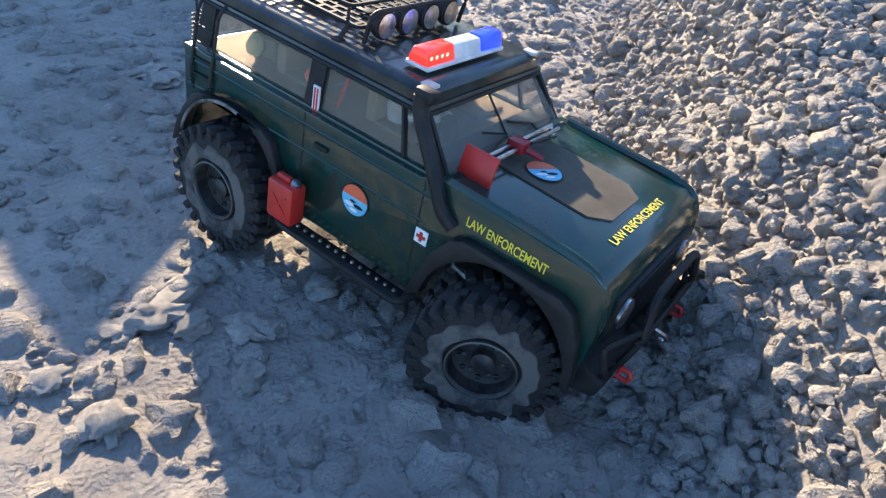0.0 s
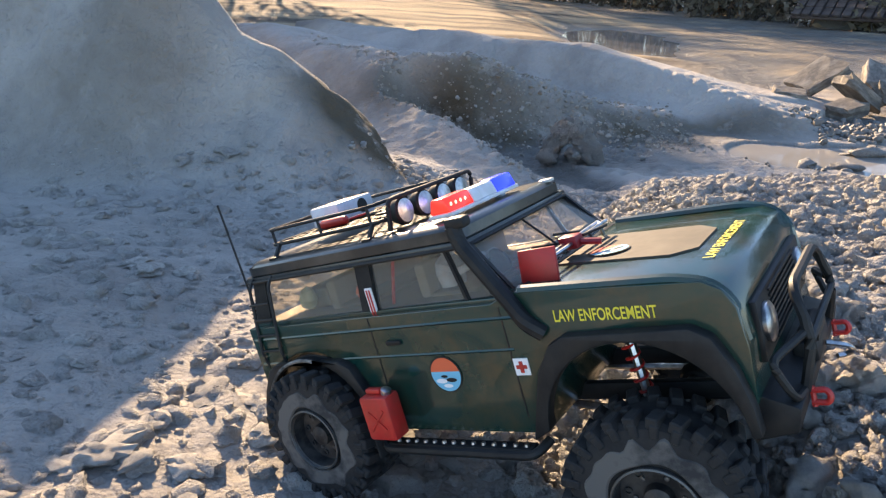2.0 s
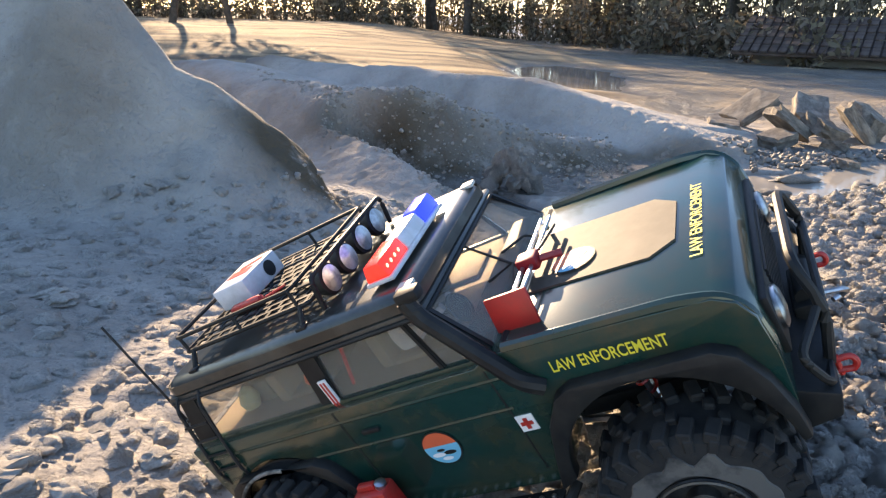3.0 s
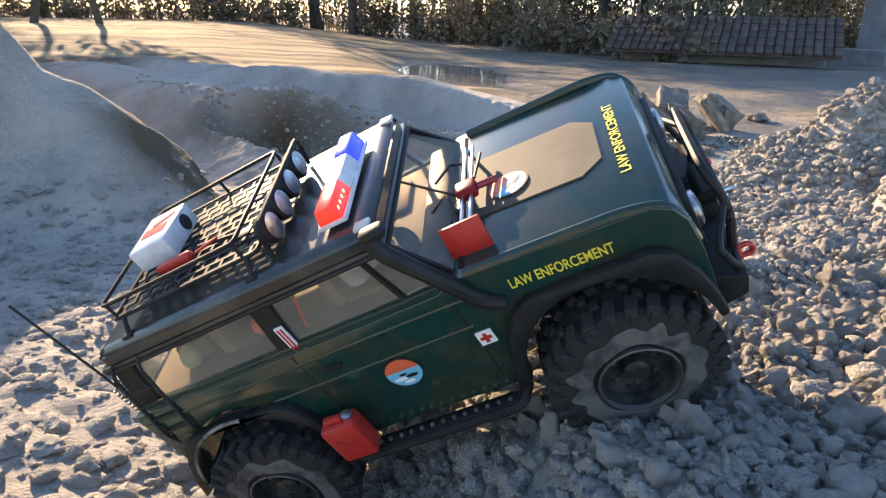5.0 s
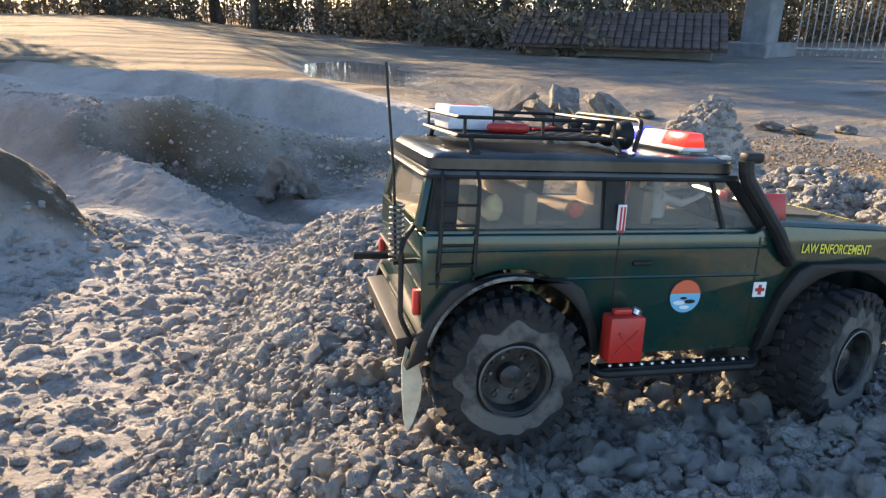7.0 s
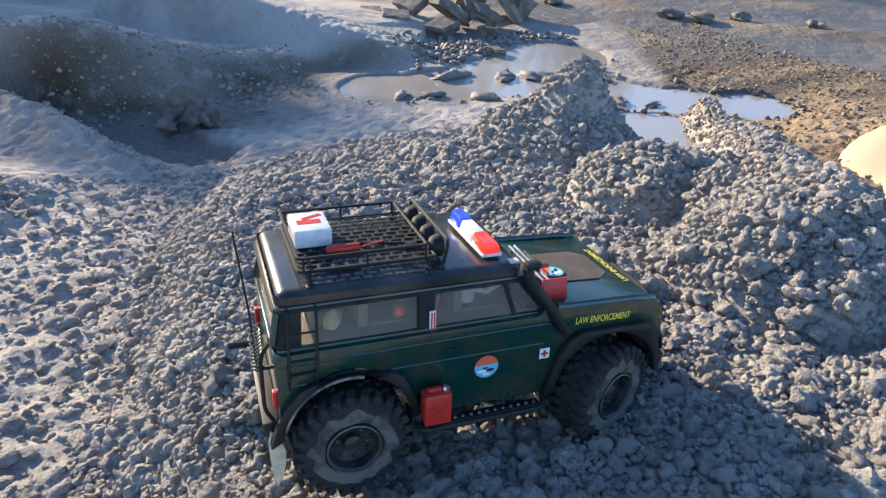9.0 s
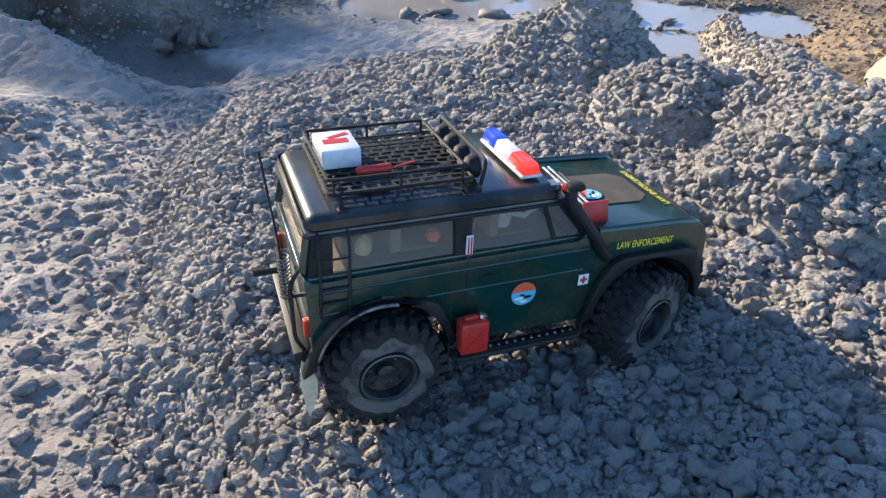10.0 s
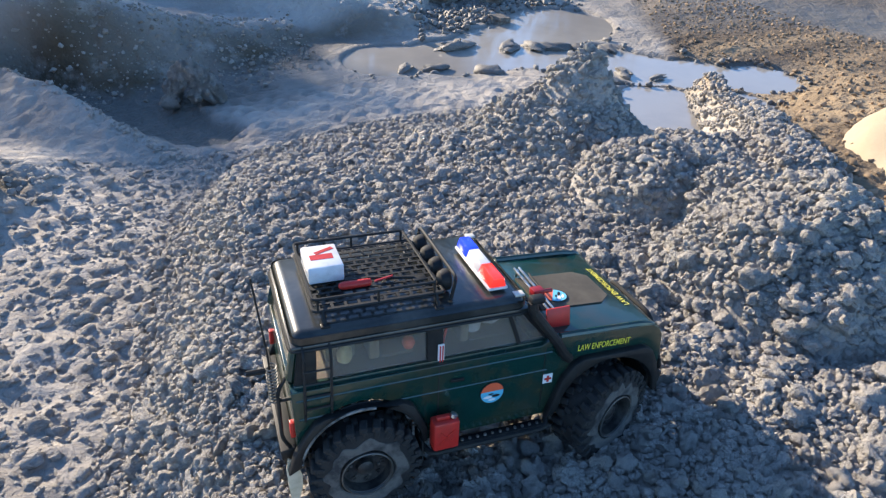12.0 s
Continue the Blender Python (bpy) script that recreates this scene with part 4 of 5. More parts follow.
for s in (-1, 1):
    part("fender_lip", tube(rounded([(0.085, s * 0.0965, 0.1815), (0.195, s * 0.0965, 0.1775), (0.216, s * 0.0960, 0.1725), (0.226, s * 0.095, 0.160), (0.2285, s * 0.095, 0.135)], 0.012), 0.0042, 8), mat_paint, body)
    part("belt_moulding", tube([(-0.224, s * 0.1, 0.163), (0.02, s * 0.1, 0.164), (0.075, s * 0.0998, 0.1635)], 0.0016, 6), mat_paint, body)
    part("body_crease", tube([(-0.222, s * 0.1, 0.138), (-0.08, s * 0.1, 0.139), (0.07, s * 0.1, 0.139)], 0.0014, 6), mat_paint, body)
    for cx, nm in ((FX, "fender_flare"), (RX, "fender_flare")):
        zt = 0.1495 if cx > 0 else 0.140          # flat-topped outer line, round inner line
        pts_o = [(cx + a, b) for a, b in ((-0.084, 0.070), (-0.076, 0.095), (-0.066, zt - 0.026), (-0.052, zt - 0.006), (-0.040, zt), (0.046, zt), (0.058, zt - 0.007), (0.068, zt - 0.028), (0.0735, 0.098), (0.075, 0.078))]
        pts_i = arch(cx, 0.0685, 0.074, 176, 2, 20)
        fl = prism(pts_o + pts_i[::-1], s * 0.098, s * 0.110, 0.002, 2)
        flare = part(nm, fl, mat_black, truck)
        if cx < 0:
            part("dusty_lip", tube([(px, s * 0.1095, pz) for px, pz in arch(cx, 0.0690, 0.074, 172, 78, 14)], 0.0017, 6), material("pale_dust", (0.27, 0.25, 0.215), 0.95, spots=(0.05, 0.047, 0.04), scale=60), flare, "dusty worn lip")
    # door line and hinges
    for x0, z0, x1, z1 in ((-0.066, 0.080, -0.066, 0.174), (0.066, 0.085, 0.066, 0.172)):
        part("door_gap", box(x0 - 0.0006, x1 + 0.0006, s * 0.0999 - 0.0009, s * 0.0999 + 0.0009, z0, z1), mat_black, body)
    part("door_handle", box(-0.052, -0.036, s * 0.1 - 0.003, s * 0.1 + 0.003, 0.149, 0.153, 0.001), mat_black, body)
    # side step: a plate with round holes along its face
    st = part("side_step", join(tube(rounded([(-0.085, s * 0.098, 0.066), (-0.078, s * 0.113, 0.060), (0.070, s * 0.113, 0.060), (0.078, s * 0.098, 0.066)], 0.008), 0.0038, 8),
                                box(-0.075, 0.068, s * 0.106 - 0.006, s * 0.106 + 0.006, 0.0615, 0.0645, 0.001)), mat_black, truck)
    for k in range(14):
        part("step_stud", moved(lathe([(0.0005, 0.0022), (0.0018, 0.0018), (0.0022, 0)], 8, "z"), pose(-0.066 + k * 0.0098, s * 0.107, 0.0645)), mat_chrome, st)
    # mud flaps
    part("mud_flap", box(-0.089, -0.0865, s * 0.1 - 0.014, s * 0.1 + 0.014, 0.050, 0.082, 0.001), mat_rubber, truck)
flap = [(-0.004, 0.090), (0.005, 0.080), (0.010, 0.062), (0.009, 0.044), (0.004, 0.026), (-0.001, 0.016), (-0.004, 0.028), (-0.006, 0.050), (-0.007, 0.075)]
part("torn_flap", prism([(-0.233 + a, z - 0.004) for a, z in flap], -0.0985, -0.0965, 0, 1, pose(0, 0, 0)), material("pale_plastic_flap", (0.62, 0.55, 0.40), 0.5, spots=(0.5, 0.44, 0.3), scale=60), truck, "pale torn plastic flap")

# -- cabin: pillars, roof, glass
RW0, RW1 = 0.0935, 0.0865          # half widths at the belt and at the roof
ZB, ZR = 0.1745, 0.2205


def pillar(name, x0, x1, t0, t1, s, mat, th=0.006):
    """A post from the belt (x0..x1) to the roof (t0..t1) on side s."""
    bm = bmesh.new()
    lo = [(x0, RW0), (x1, RW0), (x1, RW0 - th), (x0, RW0 - th)]
    hi = [(t0, RW1), (t1, RW1), (t1, RW1 - th), (t0, RW1 - th)]
    a = [bm.verts.new((x, s * y, ZB - 0.002)) for x, y in lo]
    b = [bm.verts.new((x, s * y, ZR + 0.002)) for x, y in hi]
    bm.faces.new(a)
    bm.faces.new(b[::-1])
    for i in range(4):
        bm.faces.new((a[i], b[i], b[(i + 1) % 4], a[(i + 1) % 4]))
    bmesh.ops.recalc_face_normals(bm, faces=bm.faces[:])
    bmesh.ops.bevel(bm, geom=bm.edges[:], offset=0.0012, segments=2, affect="EDGES")
    return part(name, bm, mat, cabin)


cabin = part("cabin_rail", join(box(-0.224, 0.082, -RW0 - 0.001, -RW0 + 0.006, 0.172, 0.178, 0.0015), box(-0.224, 0.082, RW0 - 0.006, RW0 + 0.001, 0.172, 0.178, 0.0015)), mat_paint, truck)
for s in (-1, 1):
    pillar("rear_pillar", -0.224, -0.200, -0.216, -0.197, s, mat_black)
    pillar("middle_pillar", -0.078, -0.058, -0.077, -0.058, s, mat_black)
    pillar("front_pillar", 0.072, 0.084, 0.032, 0.044, s, mat_black)
    pillar("vent_post", 0.034, 0.039, 0.018, 0.023, s, mat_black, 0.004)

    def pane(name, corners, off=0.0025):
        bm = bmesh.new()
        v0 = [bm.verts.new((x, s * ((RW0 if z < 0.2 else RW1) - off), z)) for x, z in corners]
        v1 = [bm.verts.new((x, s * ((RW0 if z < 0.2 else RW1) - off - 0.0012), z)) for x, z in corners]
        n = len(v0)
        bm.faces.new(v0)
        bm.faces.new(v1[::-1])
        for i in range(n):
            bm.faces.new((v0[i], v1[i], v1[(i + 1) % n], v0[(i + 1) % n]))
        bmesh.ops.recalc_face_normals(bm, faces=bm.faces[:])
        o = part(name, bm, mat_glass, cabin, smooth=0)
        o.visible_shadow = False
        return o

    pane("rear_side_window", [(-0.201, 0.176), (-0.077, 0.176), (-0.076, 0.219), (-0.198, 0.219)])
    pane("door_window", [(-0.059, 0.176), (0.035, 0.176), (0.020, 0.219), (-0.059, 0.219)])
    pane("vent_window", [(0.039, 0.176), (0.072, 0.176), (0.034, 0.219), (0.023, 0.219)])


def cross_pane(name, x0, z0, x1, z1, w0, w1, th=0.0012):
    bm = bmesh.new()
    v = [bm.verts.new(p) for p in ((x0, -w0, z0), (x0, w0, z0), (x1, w1, z1), (x1, -w1, z1))]
    u = [bm.verts.new((a.co.x - th, a.co.y, a.co.z)) for a in v]
    bm.faces.new(v)
    bm.faces.new(u[::-1])
    for i in range(4):
        bm.faces.new((v[i], u[i], u[(i + 1) % 4], v[(i + 1) % 4]))
    bmesh.ops.recalc_face_normals(bm, faces=bm.faces[:])
    o = part(name, bm, mat_glass, cabin, smooth=0)
    o.visible_shadow = False
    return o


cross_pane("windshield", 0.080, 0.180, 0.041, 0.219, 0.088, 0.081)
cross_pane("rear_window", -0.2235, 0.180, -0.2155, 0.214, 0.072, 0.066)
part("windshield_frame", join(tube([(0.083, -0.09, 0.1795), (0.083, 0.09, 0.1795)], 0.0035, 8), tube([(0.042, -0.083, 0.2195), (0.042, 0.083, 0.2195)], 0.0035, 8),
                              tube([(0.0815, 0.0, 0.180), (0.0425, 0.0, 0.219)], 0.001, 6)), mat_black, cabin)
for s in (-1, 1):
    part("tailgate_post", tube([(-0.2245, s * 0.080, 0.178), (-0.216, s * 0.074, 0.219)], 0.0062, 8), mat_paint, cabin)
    part("wiper", tube([(0.082, s * 0.045, 0.1835), (0.073, s * 0.02 + 0.02, 0.190), (0.066, s * 0.02 - 0.012, 0.197)], 0.0011, 6), mat_black, cabin)
roof = part("roof", join(box(-0.224, 0.046, -0.0895, 0.0895, 0.2165, 0.2235, 0.003, 2), box(-0.2225, 0.044, -0.088, 0.088, 0.2195, 0.2365, 0.0125, 4)), mat_roof, truck, "black roof with dust and painted sun sheen")
part("drip_rail", tube(rounded([(0.047, -0.0905, 0.2185), (-0.225, -0.0905, 0.2185), (-0.225, 0.0905, 0.2185), (0.047, 0.0905, 0.2185)], 0.012, True), 0.0018, 6, True), mat_black, roof)

# -- cabin inside
for s in (-1, 1):
    seat = part("seat", join(box(-0.018, 0.028, s * 0.046 - 0.022, s * 0.046 + 0.022, 0.1755, 0.180, 0.002), box(-0.030, -0.018, s * 0.046 - 0.022, s * 0.046 + 0.022, 0.1755, 0.206, 0.004),
                             box(-0.028, -0.020, s * 0.046 - 0.010, s * 0.046 + 0.010, 0.206, 0.2155, 0.003)), mat_tan, truck)
part("cabin_floor", box(-0.221, 0.075, -0.086, 0.086, 0.1748, 0.1768, 0.0005), mat_tan, truck, "dusty tan cabin floor")
part("rear_bench", join(box(-0.125, -0.085, -0.07, 0.07, 0.1755, 0.181, 0.003), box(-0.138, -0.125, -0.07, 0.07, 0.1755, 0.204, 0.004)), mat_tan, truck)
part("dashboard", box(0.050, 0.072, -0.085, 0.085, 0.1755, 0.187, 0.003), mat_black, truck)
part("steering_wheel", moved(lathe([(0.0115, -0.001), (0.0125, 0.0), (0.0115, 0.001), (0.0105, 0.0), (0.0115, -0.001)], 20, "z"), pose(0.043, -0.046, 0.193, 0, 65, 0)), mat_black, truck)
doll_mat = material("plain_cloth_doll", (0.50, 0.50, 0.54), 0.8, spots=(0.40, 0.38, 0.40), scale=70)
doll = join(moved(lathe([(0.0005, -0.004), (0.011, 0.0), (0.013, 0.012), (0.0115, 0.022), (0.0045, 0.0275), (0.0005, 0.028)], 16, "z"), pose(-0.008, -0.046, 0.1795)),
            moved(lathe([(0.0003, -0.0075), (0.005, -0.0055), (0.0068, 0.0), (0.005, 0.0055), (0.0003, 0.0075)], 16, "z"), pose(-0.006, -0.046, 0.2105)),
            tube([(-0.006, -0.058, 0.199), (0.012, -0.061, 0.194), (0.036, -0.054, 0.202)], 0.0036, 8), tube([(-0.006, -0.034, 0.199), (0.012, -0.032, 0.194), (0.036, -0.040, 0.201)], 0.0036, 8))
part("doll", doll, doll_mat, truck, "plain pale toy figure at the wheel")
part("gun_rack_strap", tube([(-0.055, -0.075, 0.177), (-0.045, -0.070, 0.218)], 0.0016, 6), mat_red, truck, "thin red strap")
part("luggage", box(-0.185, -0.150, -0.06, 0.02, 0.1755, 0.197, 0.005), material("drab_canvas", (0.20, 0.17, 0.11), 0.9, spots=(0.13, 0.12, 0.08), scale=50), truck, "drab canvas load")

part("yellow_bag", moved(lathe([(0.0005, -0.010), (0.007, -0.007), (0.009, 0.0), (0.006, 0.009), (0.0005, 0.013)], 14, "z"), pose(-0.165, -0.070, 0.190, 0, 12, 0)), material("pale_yellow_cloth", (0.55, 0.48, 0.25), 0.85, spots=(0.4, 0.35, 0.2), scale=80), truck, "pale yellow cloth bag")
part("orange_ball", moved(lathe([(0.0003, -0.008), (0.0055, -0.0055), (0.0078, 0.0), (0.0055, 0.0055), (0.0003, 0.008)], 14, "z"), pose(-0.092, -0.068, 0.190)), mat_orange, truck)

# -- front: grille, lamps, bumper, bull bar, winch
grille = part("grille", box(0.2285, 0.234, -0.078, 0.078, 0.112, 0.152, 0.0015), mat_black, truck)
for k in range(9):
    part("grille_bar", box(0.2335, 0.2355, -0.045, 0.045, 0.1155 + k * 0.004, 0.1172 + k * 0.004), mat_black, grille)
for s in (-1, 1):
    part("headlight", moved(lathe([(0.013, 0.0), (0.013, 0.004), (0.0105, 0.0055), (0.0005, 0.007)], 24), pose(0.2325, s * 0.061, 0.133, 0, 0, -90)), mat_chrome, grille)
bumper = part("front_bumper", prism([(0.222, 0.066), (0.246, 0.072), (0.250, 0.088), (0.226, 0.098)], -0.092, 0.092, 0.002, 2), mat_black, truck)
part("bull_bar", join(tube(rounded([(0.247, -0.060, 0.085), (0.256, -0.055, 0.118), (0.249, -0.048, 0.150), (0.249, 0.048, 0.150), (0.256, 0.055, 0.118), (0.247, 0.060, 0.085)], 0.014), 0.0034, 8),
                      tube([(0.255, -0.054, 0.116), (0.255, 0.054, 0.116)], 0.0026, 8)), mat_black, bumper)
for s in (-1, 1):
    part("wing_bar", tube(rounded([(0.247, s * 0.060, 0.086), (0.247, s * 0.088, 0.092), (0.238, s * 0.092, 0.118), (0.252, s * 0.057, 0.122)], 0.008), 0.0026, 8), mat_black, bumper)
    part("shackle", moved(join(tube(rounded([(0.0, -0.005, 0), (0.013, -0.006, 0), (0.016, 0.0, 0), (0.013, 0.006, 0), (0.0, 0.005, 0)], 0.005), 0.0028, 8), tube([(0.002, -0.009, 0), (0.002, 0.009, 0)], 0.0024, 8)),
                          pose(0.249, s * 0.058, 0.080, 80, 0, 0) @ Matrix.Scale(0.72, 4)), mat_red, bumper, "red bow shackle")
winch = part("winch", join(box(0.236, 0.252, -0.024, 0.024, 0.088, 0.102, 0.002), moved(lathe([(0.007, -0.018), (0.007, 0.018)], 16), pose(0.246, 0, 0.104))), mat_black, bumper)
part("winch_hook", tube(rounded([(0.253, 0.0, 0.092), (0.264, 0.004, 0.088), (0.268, 0.010, 0.082), (0.262, 0.013, 0.077), (0.257, 0.009, 0.078)], 0.004), 0.0019, 8), mat_chrome, winch, "bare steel hook")

# -- snorkel on the right-hand front pillar
part("snorkel", join(tube(rounded([(0.098, -0.101, 0.150), (0.088, -0.105, 0.160), (0.080, -0.1045, 0.176), (0.046, -0.097, 0.222), (0.044, -0.097, 0.236)], 0.012), 0.0062, 10),
                     box(0.040, 0.058, -0.1025, -0.0905, 0.234, 0.243, 0.003)), mat_black, truck)

# -- roof rack with mesh floor, hoop and lamps
rack = part("roof_rack", join(
    tube(rounded([(-0.195, -0.066, 0.2475), (-0.050, -0.066, 0.2475), (-0.050, 0.066, 0.2475), (-0.195, 0.066, 0.2475)], 0.006, True), 0.0019, 6, True),
    tube(rounded([(-0.195, -0.066, 0.262), (-0.060, -0.066, 0.262), (-0.060, 0.066, 0.262), (-0.195, 0.066, 0.262)], 0.006, True), 0.0017, 6, True),
    *[tube([(x, s * 0.066, 0.2475), (x, s * 0.066, 0.262)], 0.0014, 6) for x in (-0.19, -0.125, -0.062) for s in (-1, 1)]), mat_black, truck)
for x in (-0.185, -0.06):
    for s in (-1, 1):
        part("rack_foot", join(tube([(x, s * 0.066, 0.2475), (x, s * 0.076, 0.236)], 0.0022, 6), box(x - 0.005, x + 0.005, s * 0.077 - 0.004, s * 0.077 + 0.004, 0.2335, 0.2375, 0.001)), mat_black, rack)
strips = []
for j in range(13):                     # staggered slots, like expanded metal
    y = -0.063 + j * 0.0105
    strips.append(box(-0.194, -0.051, y - 0.0016, y + 0.0016, 0.2468, 0.2480))
    if j < 12:
        for k in range(10):
            x = -0.188 + k * 0.0145 + (0.007 if j % 2 else 0)
            strips.append(box(x - 0.0016, x + 0.0016, y, y + 0.0105, 0.2467, 0.2479))
part("rack_floor", join(*strips), mat_black, rack, smooth=0)
part("lamp_hoop", tube(rounded([(-0.042, -0.066, 0.2380), (-0.037, -0.066, 0.2640), (-0.037, 0.066, 0.2640), (-0.042, 0.066, 0.2380)], 0.008), 0.0021, 8), mat_black, rack)
for k in range(4):
    lamp = part("spot_lamp", moved(lathe([(0.004, -0.010), (0.010, -0.006), (0.0125, 0.0), (0.0125, 0.004), (0.011, 0.0048), (0.0005, 0.005)], 20), pose(-0.043, -0.045 + k * 0.030, 0.2505, 0, 0, -90)), mat_black, rack)
    part("lens", moved(lathe([(0.0105, 0.0), (0.0004, 0.0012)], 20), pose(-0.0372, -0.045 + k * 0.030, 0.2505, 0, 0, -90)), mat_chrome, lamp)
white_box = part("cargo_box", box(-0.190, -0.150, -0.012, 0.042, 0.2485, 0.2690, 0.002, 2), mat_white, truck, "white box with red print")
part("red_print", box(-0.184, -0.158, 0.006, 0.018, 0.2691, 0.2694, 0, 1, None), mat_red, white_box)
part("red_print", moved(box(-0.012, 0.012, -0.003, 0.003, 0, 0.0003), pose(-0.166, 0.026, 0.2692, 0, 0, 25)), mat_red, white_box)
part("dark_print", moved(lathe([(0.0075, 0), (0.0004, 0.0003)], 18), pose(-0.1497, 0.024, 0.2588, 0, 0, -90)), mat_black, white_box)
part("fire_extinguisher", join(moved(lathe([(0.0005, -0.019), (0.0040, -0.017), (0.0045, -0.014), (0.0045, 0.014), (0.003, 0.018), (0.0005, 0.019)], 14), pose(-0.142, -0.030, 0.2525, 0, 0, 90)),
                               tube([(-0.120, -0.030, 0.2525), (-0.098, -0.026, 0.2540)], 0.0012, 6)), mat_red, truck, "red tool roll on the roof rack")
part("shovel", join(tube([(-0.122, -0.020, 0.2515), (-0.075, -0.034, 0.2525)], 0.0018, 6), box(-0.078, -0.062, -0.041, -0.030, 0.2505, 0.2525, 0.0008)), mat_black, rack)

# -- light bar
bar = part("light_bar", box(0.002, 0.026, -0.068, 0.042, 0.2395, 0.2430, 0.0012), mat_white, truck, "red, white and blue beacon bar")


def lens(name, y0, y1, mat, h):
    part(name, prism([(0.0035, 0.2428), (0.0245, 0.2428), (0.0205, 0.2428 + h), (0.0075, 0.2428 + h)], y0, y1, 0.0018, 2), mat, bar)


for y in (-0.062, -0.055, -0.048, -0.041):
    part("lamp_dot", moved(lathe([(0.0016, 0.0), (0.0004, 0.0006)], 10), pose(0.0232, y, 0.2490, 0, 0, -90)), mat_spark, bar)
lens("red_dome", -0.0675, -0.0305, mat_red_lens, 0.0125)
lens("white_cover", -0.0300, 0.0085, mat_white, 0.0115)
lens("blue_dome", 0.0090, 0.0415, mat_blue_lens, 0.0125)
for y in (-0.052, 0.026):
    part("bar_foot", box(0.010, 0.018, y - 0.004, y + 0.004, 0.2355, 0.2400, 0.0008), mat_white, bar)
for s in (-1, 1):
    part("roof_bracket", box(0.030, 0.042, s * 0.076 - 0.005, s * 0.076 + 0.005, 0.2345, 0.2375, 0.0008), material("pale_bracket", (0.6, 0.58, 0.5), 0.4), roof)

# -- hand jack across the bonnet, red can, ladder, aerial
jack = part("hand_jack", join(tube([(0.0885, -0.072, 0.1930), (0.0905, 0.046, 0.1945)], 0.0016, 6), tube([(0.0955, -0.072, 0.1930), (0.0975, 0.046, 0.1945)], 0.0016, 6), tube([(0.093, 0.04, 0.1945), (0.093, 0.044, 0.1830)], 0.0018, 6)), mat_chrome, truck, "bare steel hand jack on the hood")
part("jack_plate", moved(box(-0.0155, 0.0155, -0.0016, 0.0016, -0.0125, 0.0125, 0.001), pose(0.0925, -0.0745, 0.1925, -12, 0, 0)), mat_red, jack, "red plate")
part("jack_head", join(box(0.085, 0.101, -0.024, -0.010, 0.1885, 0.1995, 0.002), tube([(0.101, -0.016, 0.193), (0.116, -0.012, 0.190)], 0.0028, 8)), material("dark_red_metal", (0.25, 0.01, 0.015), 0.4), jack, "dark red clamp")
part("jack_handle", tube([(0.100, -0.008, 0.196), (0.104, 0.030, 0.1935)], 0.0013, 6), mat_black, jack)
can = part("fuel_can", join(box(-0.079, -0.048, -0.1265, -0.1085, 0.0745, 0.1135, 0.003, 2), box(-0.074, -0.058, -0.1205, -0.1145, 0.1135, 0.1185, 0.0015)), mat_red, truck, "red plastic fuel can")
part("can_cap", moved(lathe([(0.0045, -0.002), (0.0045, 0.002), (0.002, 0.003)], 14, "z"), pose(-0.053, -0.1175, 0.1155, 0, 25, 0)), mat_chrome, can)
part("can_rib", moved(join(box(-0.011, 0.011, -0.0006, 0.0006, -0.001, 0.001), box(-0.001, 0.001, -0.0006, 0.0006, -0.013, 0.013)), pose(-0.0635, -0.1268, 0.093, 0, 45, 0)), mat_red, can)
part("ladder", join(*[tube(rounded([(x, -0.0995, 0.134), (x, -0.1035, 0.150), (x + 0.003, -0.0965, 0.214), (x + 0.003, -0.088, 0.222)], 0.006), 0.0016, 6) for x in (-0.215, -0.187)],
                    *[tube([(-0.214, -0.1025 + k * 0.0008, 0.152 + k * 0.0155), (-0.186, -0.1025 + k * 0.0008, 0.152 + k * 0.0155)], 0.0012, 6) for k in range(4)]), mat_black, truck)
spring = [(-0.243 + 0.0055 * math.cos(k * 0.75), -0.074 + 0.0055 * math.sin(k * 0.75), 0.148 + k * 0.0005) for k in range(96)]
aerial = part("aerial", join(tube([(-0.243, -0.074, 0.148), (-0.246, -0.073, 0.215), (-0.254, -0.070, 0.300)], 0.0011, 6)), mat_black, truck)
part("aerial_spring", tube(spring, 0.0010, 5), mat_dull, aerial)
part("aerial_mount", tube([(-0.226, -0.076, 0.150), (-0.245, -0.074, 0.148)], 0.0022, 6), mat_black, aerial)
carrier = part("rear_carrier", join(tube(rounded([(-0.2295, -0.085, 0.085), (-0.240, -0.085, 0.105), (-0.240, -0.080, 0.165), (-0.2295, -0.075, 0.178)], 0.008), 0.0022, 6), tube([(-0.240, -0.083, 0.120), (-0.240, 0.02, 0.120)], 0.002, 6),
                                    tube([(-0.240, -0.083, 0.150), (-0.240, 0.02, 0.150)], 0.002, 6), tube([(-0.232, 0.0, 0.135), (-0.268, 0.0, 0.135)], 0.0035, 8)), mat_black, truck)
part("rear_bumper", prism([(-0.226, 0.072), (-0.242, 0.074), (-0.244, 0.090), (-0.226, 0.092)], -0.09, 0.09, 0.002, 2), mat_black, truck)
for s in (-1, 1):
    part("tail_lamp", box(-0.2315, -0.2265, s * 0.090 - 0.004, s * 0.090 + 0.004, 0.110, 0.130, 0.001), mat_red, truck)

